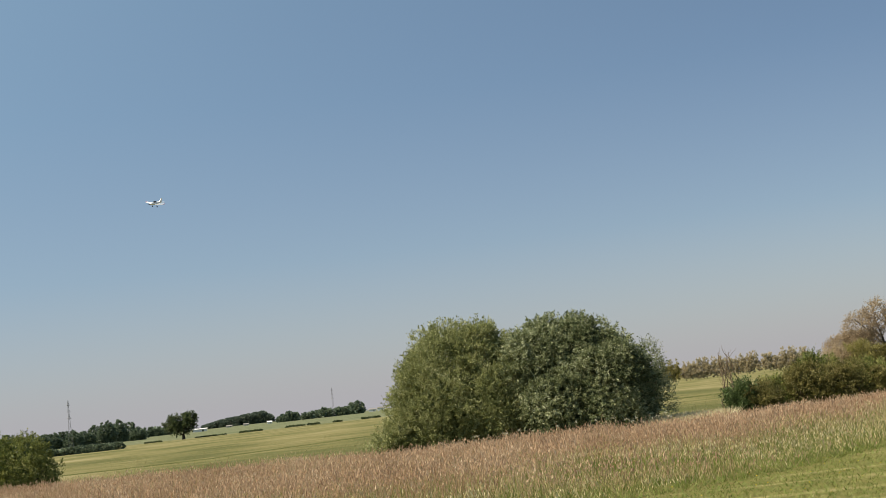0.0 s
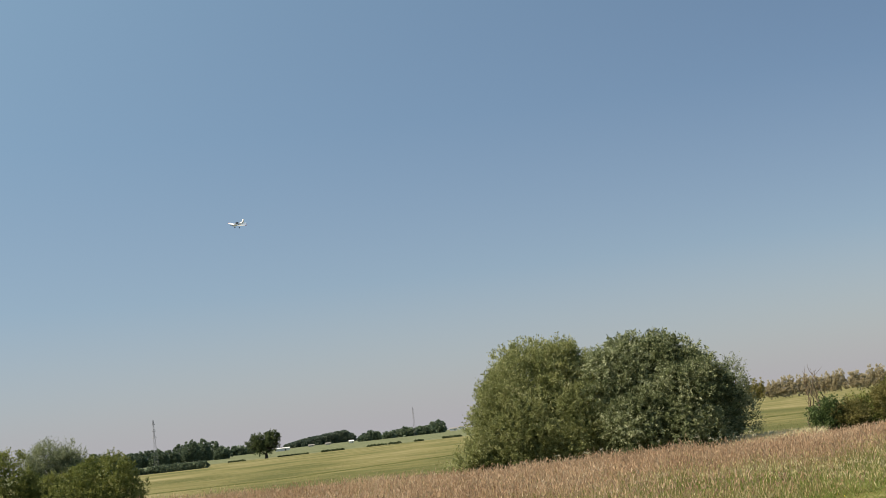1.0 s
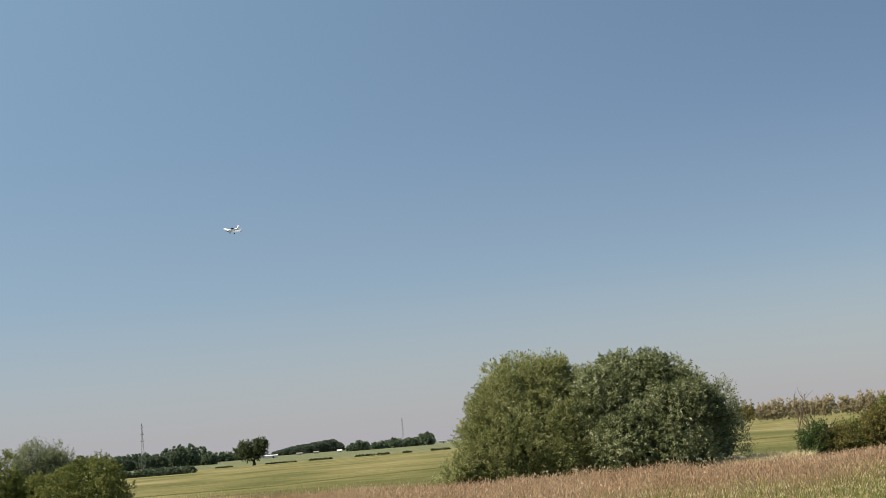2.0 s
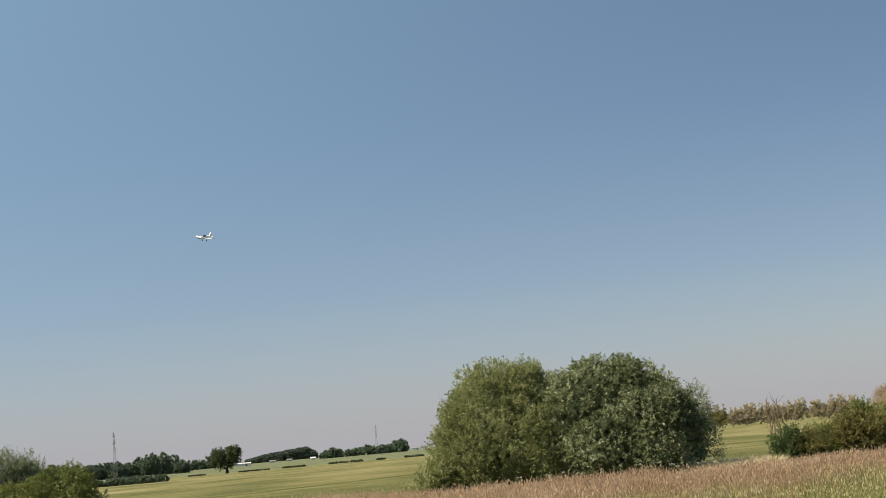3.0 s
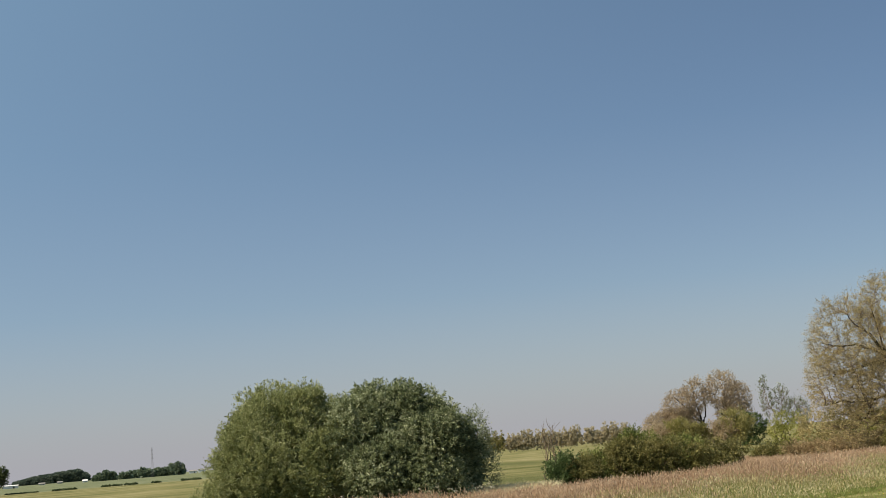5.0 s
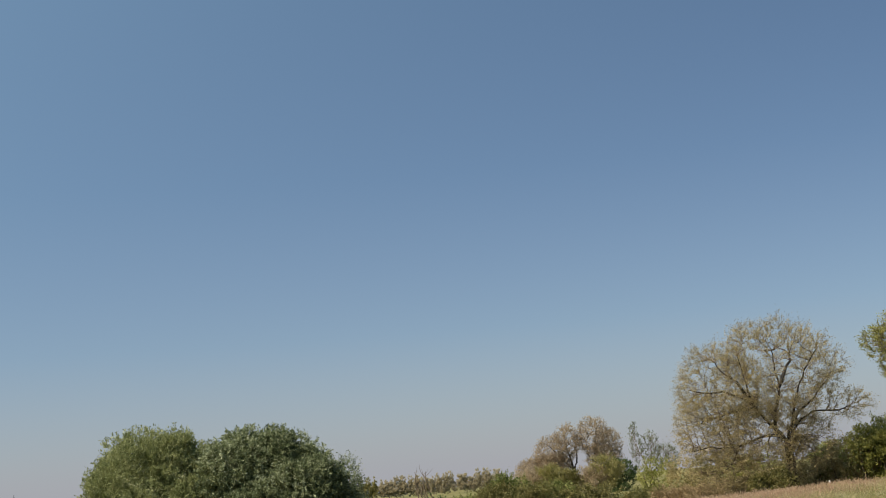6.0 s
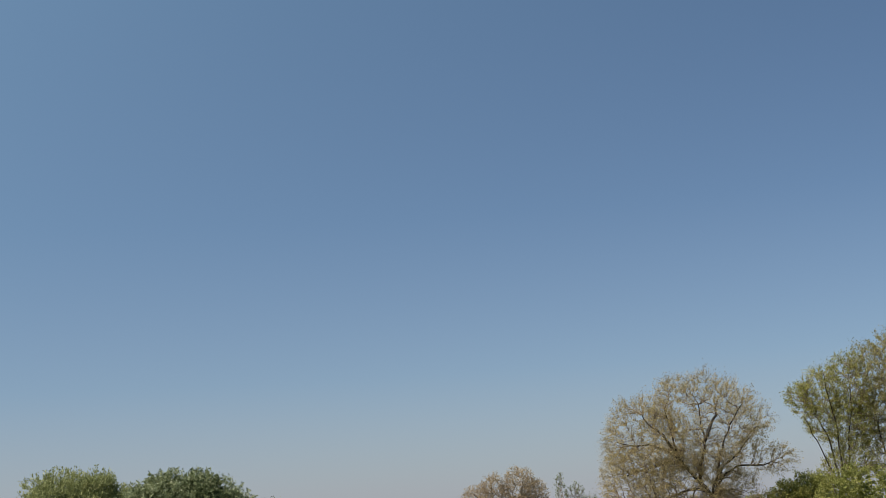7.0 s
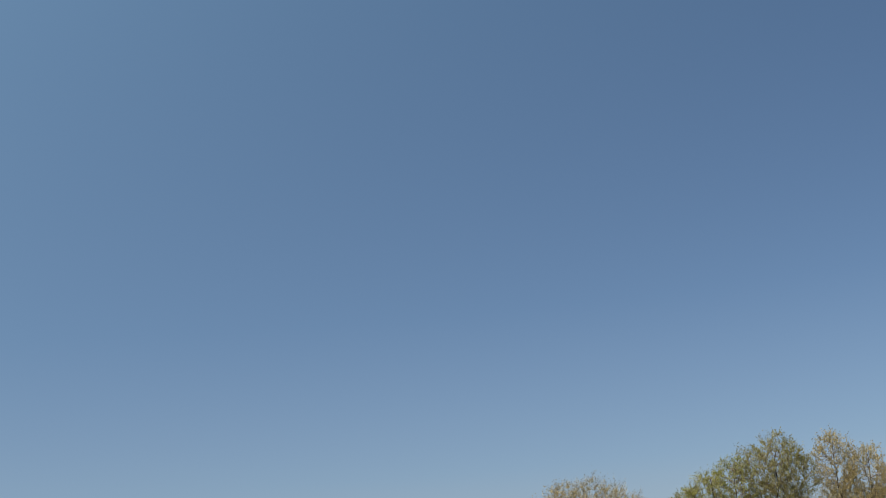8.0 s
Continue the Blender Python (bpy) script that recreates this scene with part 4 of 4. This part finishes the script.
S = stand("farm_shed", -10.92, 1072.4, "long low white farm shed on the skyline", "shed")
shed(S, 11, 6, 2.0, 0.6, M_WHITE, M_WHITE)
for az, d, w, h, rm, wm, label in ((-8.07, 1233.2, 4.2, 1.4, M_WHITE, M_WHITE, "small white building among distant trees"), (-9.73, 1608.6, 7, 1.5, M_ROOF, M_BRICK, "distant pale house below the hill"),
                                   (-9.04, 1608.6, 6, 1.5, M_ROOF, M_BRICK, "distant pale house below the hill"), (-3.8, 1474.5, 8, 2.4, M_ROOF, M_WHITE, "long white shed on the skyline"), (-3.45, 1474.5, 7, 3.0, M_ROOF, M_WHITE, "long white shed on the skyline"), (-12.63, 1313.7, 9, 2.6, M_ROOF, M_BRICK, "distant pale house with a dark roof")):
    S = stand("house", az, d, label, "house", "distant buildings")
    shed(S, w, 6, h, 1.1, wm, rm)


def mast(az, d, h, foot, head, label):
    """A tapering lattice tower: four legs, rings, crossed braces and short arms."""
    thing = stand("lattice_mast", az, d, label, "mast", "lattice masts")
    levels = 11
    zs = np.linspace(0, 1, levels) ** 0.85 * h
    half = np.interp(zs, [0, h * 0.65, h], [foot, head * 1.3, head])
    corners = ((-1, -1), (1, -1), (1, 1), (-1, 1))
    for cx, cy in corners:
        v, f = tube([(cx * a, cy * a, z - 0.2) for a, z in zip(half, zs)], np.full(levels, 0.065), 4)
        part("leg", quick_mesh("leg", v, f, M_STEEL), thing)
    pcs = []
    for i in range(levels - 1):
        for k in range(4):
            (ax, ay), (bx, by) = corners[k], corners[(k + 1) % 4]
            a0, b0 = (ax * half[i], ay * half[i], zs[i]), (bx * half[i], by * half[i], zs[i])
            a1, b1 = (ax * half[i + 1], ay * half[i + 1], zs[i + 1]), (bx * half[i + 1], by * half[i + 1], zs[i + 1])
            for q in ((a0, b1), (b0, a1), (a1, b1)):
                pcs.append(tube(q, [0.03, 0.03], 4))
    v, f = gather(pcs)
    part("bracing", quick_mesh("bracing", v, f, M_STEEL), thing)
    for z, w in ((0.62, 1.0), (0.76, 0.85), (0.9, 0.7)):
        for s in (-1, 1):
            pcs = [tube([(0, y, h * z), (s * w, 0, h * z)], [0.1, 0.06], 4) for y in (-head, head)] + [tube([(0, 0, h * z + 1.2), (s * w, 0, h * z)], [0.08, 0.05], 4)]
            v, f = gather(pcs)
            part("arm", quick_mesh("arm", v, f, M_STEEL), thing)


mast(-16.04, 670, 22.4, 1.1, 0.22, "tall grey steel lattice mast above the wood")
mast(-5.4, 1072, 22.6, 0.9, 0.28, "tall grey steel lattice mast on the skyline")

# ---- meadow-edge details ----
rng = np.random.default_rng(180)
az = rng.uniform(7.54, 10.95, 8000)
dd = rng.uniform(42.0, 47.5, 8000)
at = np.stack([dd * np.sin(np.radians(az)), dd * np.cos(np.radians(az)), np.zeros(8000)], 1)
v, f, tip = blades(rng, at, rng.uniform(0.15, 0.48, 8000), 0.02, 0.3)
tagged(new("dry_reeds", quick_mesh("dry_reeds", v, f, M_DRY)), "pale dead reeds and flattened stalks at the field edge", "reeds", kind="stuff")


def build_post():
    ob = stand("marker_post", 27.38, 61.9, "short white marker post at the meadow edge", "post")
    bm = bmesh.new()
    bmesh.ops.create_cone(bm, cap_ends=True, segments=12, radius1=0.045, radius2=0.04, depth=0.6)
    bmesh.ops.translate(bm, vec=(0, 0, 0.26), verts=bm.verts)
    part("shaft", bm_mesh("shaft", bm, M_WHITE), ob)
    bm = bmesh.new()
    bmesh.ops.create_cone(bm, cap_ends=True, segments=12, radius1=0.05, radius2=0.02, depth=0.05)
    bmesh.ops.translate(bm, vec=(0, 0, 0.585), verts=bm.verts)
    part("cap", bm_mesh("cap", bm, M_WHITE), ob)


build_post()
W3 = stand("silver_willow", 7.75, 45.6, "thin grey-leaved willow shoots beside the bush", "bush", "willow thicket")
bush(W3, (M_SILVER, M_TWIG), [(0.0, 0, 1.9, 0.5, 0.5, 0.9), (0.15, 0, 1.2, 0.55, 0.5, 0.9)], 24, 1100, 9, 0.4, 0.08, 0.013, up=0.9, bumps=0.4, fill=0.15)


def build_tracks():
    """Two lines of rank grass along old ruts in the pasture, and a second stand of ripe grass by the old willow."""
    r = np.random.default_rng(183)
    pts, hs = [], []
    for (x0, y0), (x1, y1), width, n, h in (((-25.1, 70.0), (-13.5, 73.2), 1.3, 10000, 0.035), ((-13.5, 73.2), (-5.4, 88.6), 1.3, 10000, 0.035), ((9.9, 94.3), (20.2, 100.7), 2.7, 900, 0.12)):
        k = r.uniform(0, 1, n)
        x, y = x0 + (x1 - x0) * k, y0 + (y1 - y0) * k + np.sin(k * 6.283) * 0.5 + r.normal(size=n) * width * 0.5
        pts.append(np.stack([x, y, lift(np.hypot(x, y)) - 0.01], 1))
        hs.append(r.uniform(0.4, 1.1, n) * h)
    at, h = np.concatenate(pts), np.concatenate(hs)
    v, f, tip = blades(r, at, h, 0.012, 0.06)
    tagged(new("rank_grass", quick_mesh("rank_grass", v, f, M_RANK)), "dark rank grass along old ruts in the pasture", "grass", kind="stuff")
    n = 26000
    a, d = np.radians(r.uniform(18.55, 28.78, n)), r.uniform(55, 75, n)
    at = np.stack([d * np.sin(a), d * np.cos(a), lift(d)], 1)
    v, f, tip = blades(r, at, r.uniform(0.12, 0.3, n), 0.012, 0.08)
    tagged(new("ripe_grass", quick_mesh("ripe_grass", v, f, M_SEED)), "ripe tan-pink grass beside brambles", "grass", kind="stuff")


build_tracks()


def build_umbels():
    r = np.random.default_rng(181)
    for i in range(24):
        b = radians(r.uniform(0.2, 8.5))
        y = float(far_edge(math.tan(b) * 38.9)) + r.uniform(-0.1, 0.9)
        x = y * math.tan(b)
        ob = new("cow_parsley")
        ob.matrix_world = pose(x, y, 0)
        tagged(ob, "white-flowered cow parsley beside the willow bush", "flower", "cow parsley")
        h = r.uniform(0.5, 0.68)
        sv, sf = tube(bent(r, (0, 0, -0.02), (r.normal() * 0.05, r.normal() * 0.05, h), 4, 0.1), [0.006, 0.005, 0.004, 0.003], 4)
        part("stem", quick_mesh("stem", sv, sf, M_BLADE, True), ob)
        p = np.stack([r.normal(size=26) * 0.028, r.normal(size=26) * 0.028, np.full(26, h) + r.normal(size=26) * 0.015], 1)
        fv, ff = leaf_cards(r, p, r.normal(size=(26, 3)) * np.array([1, 1, 0.3]), 0.02, 0.01)
        part("flower_head", quick_mesh("flower_head", fv, ff, M_FLOWER), ob)


build_umbels()


def build_turf():
    """Short tufts, clippings and small flowers on the mown strip, and longer tufts in the pasture."""
    r = np.random.default_rng(182)
    n = 70000
    a, d = np.radians(r.uniform(1.4, 33.5, n)), r.uniform(14.7, 33.5, n)
    x, y = d * np.sin(a), d * np.cos(a)
    ok = y < mown_edge(x) + 0.3
    at = np.stack([x, y, np.zeros(n)], 1)[ok]
    v, f, tip = blades(r, at, r.uniform(0.015, 0.06, len(at)), 0.006, 0.06)
    tagged(new("mown_grass", quick_mesh("mown_grass", v, f, M_BLADE)), "short mown grass with dry clippings", "grass", kind="stuff")
    k = at[r.choice(len(at), 260)] + np.array([0, 0, 0.06])
    v, f = leaf_cards(r, k, r.normal(size=(260, 3)), 0.02, 0.009)
    tagged(new("small_yellow_flowers", quick_mesh("small_yellow_flowers", v, f, M_YFLOWER)), "small yellow flowers scattered in mown grass", "flower", kind="stuff")
    n = 60000
    a, d = np.radians(r.uniform(-23, 30.5, n)), 40 + 80 * r.uniform(0, 1, n) ** 1.6
    x, y = d * np.sin(a), d * np.cos(a)
    ok = y > far_edge(x)
    at = np.stack([x, y, lift(d)], 1)[ok]
    v, f, tip = blades(r, at, r.uniform(0.02, 0.05, len(at)), 0.012, 0.05)
    tagged(new("pasture_grass", quick_mesh("pasture_grass", v, f, M_PASTURE)), "short green and straw-coloured pasture grass", "grass", kind="stuff")


build_turf()


# ---- model aircraft ----
def build_aircraft():
    az, el, d = radians(-11.9), radians(9.38), 95.0
    ob = new("model_aircraft")
    place = Vector((d * math.cos(el) * math.sin(az), d * math.cos(el) * math.cos(az), EYE + d * math.sin(el)))
    ob.matrix_world = Matrix.Translation(place) @ pose(0, 0, 0, 0, 0, 147) @ pose(0, 0, 0, -12, 0, 0) @ pose(0, 0, 0, 0, -15, 0)
    tagged(ob, "white low-wing radio-controlled model aircraft in flight", "model aircraft")
    # the nose points along +y, the wings along x
    ys = np.array([0.55, 0.5, 0.38, 0.15, -0.15, -0.4, -0.58])
    rs = np.array([0.02, 0.06, 0.085, 0.095, 0.085, 0.05, 0.025])
    v, f = tube([(0, y, 0) for y in ys], rs, 12)
    part("fuselage", quick_mesh("fuselage", v, f, M_PAINT, True), ob)
    v, f = tube([(0, y, z) for y, z in ((0.24, 0.07), (0.14, 0.10), (0.02, 0.10), (-0.12, 0.07))], [0.02, 0.07, 0.07, 0.02], 10)
    part("canopy", quick_mesh("canopy", v, f, M_DARK, True), ob, "dark tinted canopy")

    def slab(name, pts, t, mat, label="", under=None):
        bm = bmesh.new()
        up = [bm.verts.new(Vector(p) + Vector(t)) for p in pts]
        dn = [bm.verts.new(Vector(p) - Vector(t)) for p in pts]
        bm.faces.new(up)
        bm.faces.new(dn[::-1])
        for i in range(len(pts)):
            j = (i + 1) % len(pts)
            bm.faces.new((up[i], dn[i], dn[j], up[j]))
        bmesh.ops.recalc_face_normals(bm, faces=bm.faces)
        return part(name, bm_mesh(name, bm, mat), under or ob, label)

    for s in (-1, 1):
        wing = slab("wing", [(s * 0.05, 0.2, -0.05), (s * 0.78, 0.12, 0.02), (s * 0.78, -0.06, 0.02), (s * 0.05, -0.1, -0.05)], (0, 0, 0.014), M_PAINT)
        slab("wing_tip", [(s * 0.782, 0.12, 0.02), (s * 0.84, 0.08, 0.026), (s * 0.84, -0.05, 0.026), (s * 0.782, -0.06, 0.02)], (0, 0, 0.015), M_RED, "red wing tip", wing)
        slab("tailplane", [(s * 0.02, -0.44, 0.02), (s * 0.28, -0.5, 0.02), (s * 0.28, -0.6, 0.02), (s * 0.02, -0.6, 0.02)], (0, 0, 0.009), M_PAINT)
        v, f = tube([(s * 0.16, 0.06, -0.05), (s * 0.2, 0.07, -0.2)], [0.012, 0.01], 6)
        gear = part("gear_leg", quick_mesh("gear_leg", v, f, M_DARK, True), ob)
        v, f = tube([(s * 0.185, 0.07, -0.21), (s * 0.19, 0.07, -0.21), (s * 0.22, 0.07, -0.21), (s * 0.225, 0.07, -0.21)], [0.02, 0.045, 0.045, 0.02], 12)
        part("wheel", quick_mesh("wheel", v, f, M_DARK, True), gear, "small black wheel")
    slab("fin", [(0, -0.38, 0.03), (0, -0.56, 0.26), (0, -0.66, 0.26), (0, -0.6, 0.02)], (0.009, 0, 0), M_PAINT)
    v, f = tube([(0, 0.62, 0), (0, 0.58, 0), (0, 0.54, 0)], [0.004, 0.03, 0.04], 10)
    spinner = part("spinner", quick_mesh("spinner", v, f, M_DARK, True), ob, "dark propeller spinner")
    for s in (-1, 1):
        slab("propeller_blade", [(s * 0.01, 0.59, 0.012), (s * 0.15, 0.595, 0.01), (s * 0.15, 0.585, -0.012), (s * 0.01, 0.58, -0.014)], (0, 0.004, 0), M_DARK, "dark propeller blade", spinner)


build_aircraft()
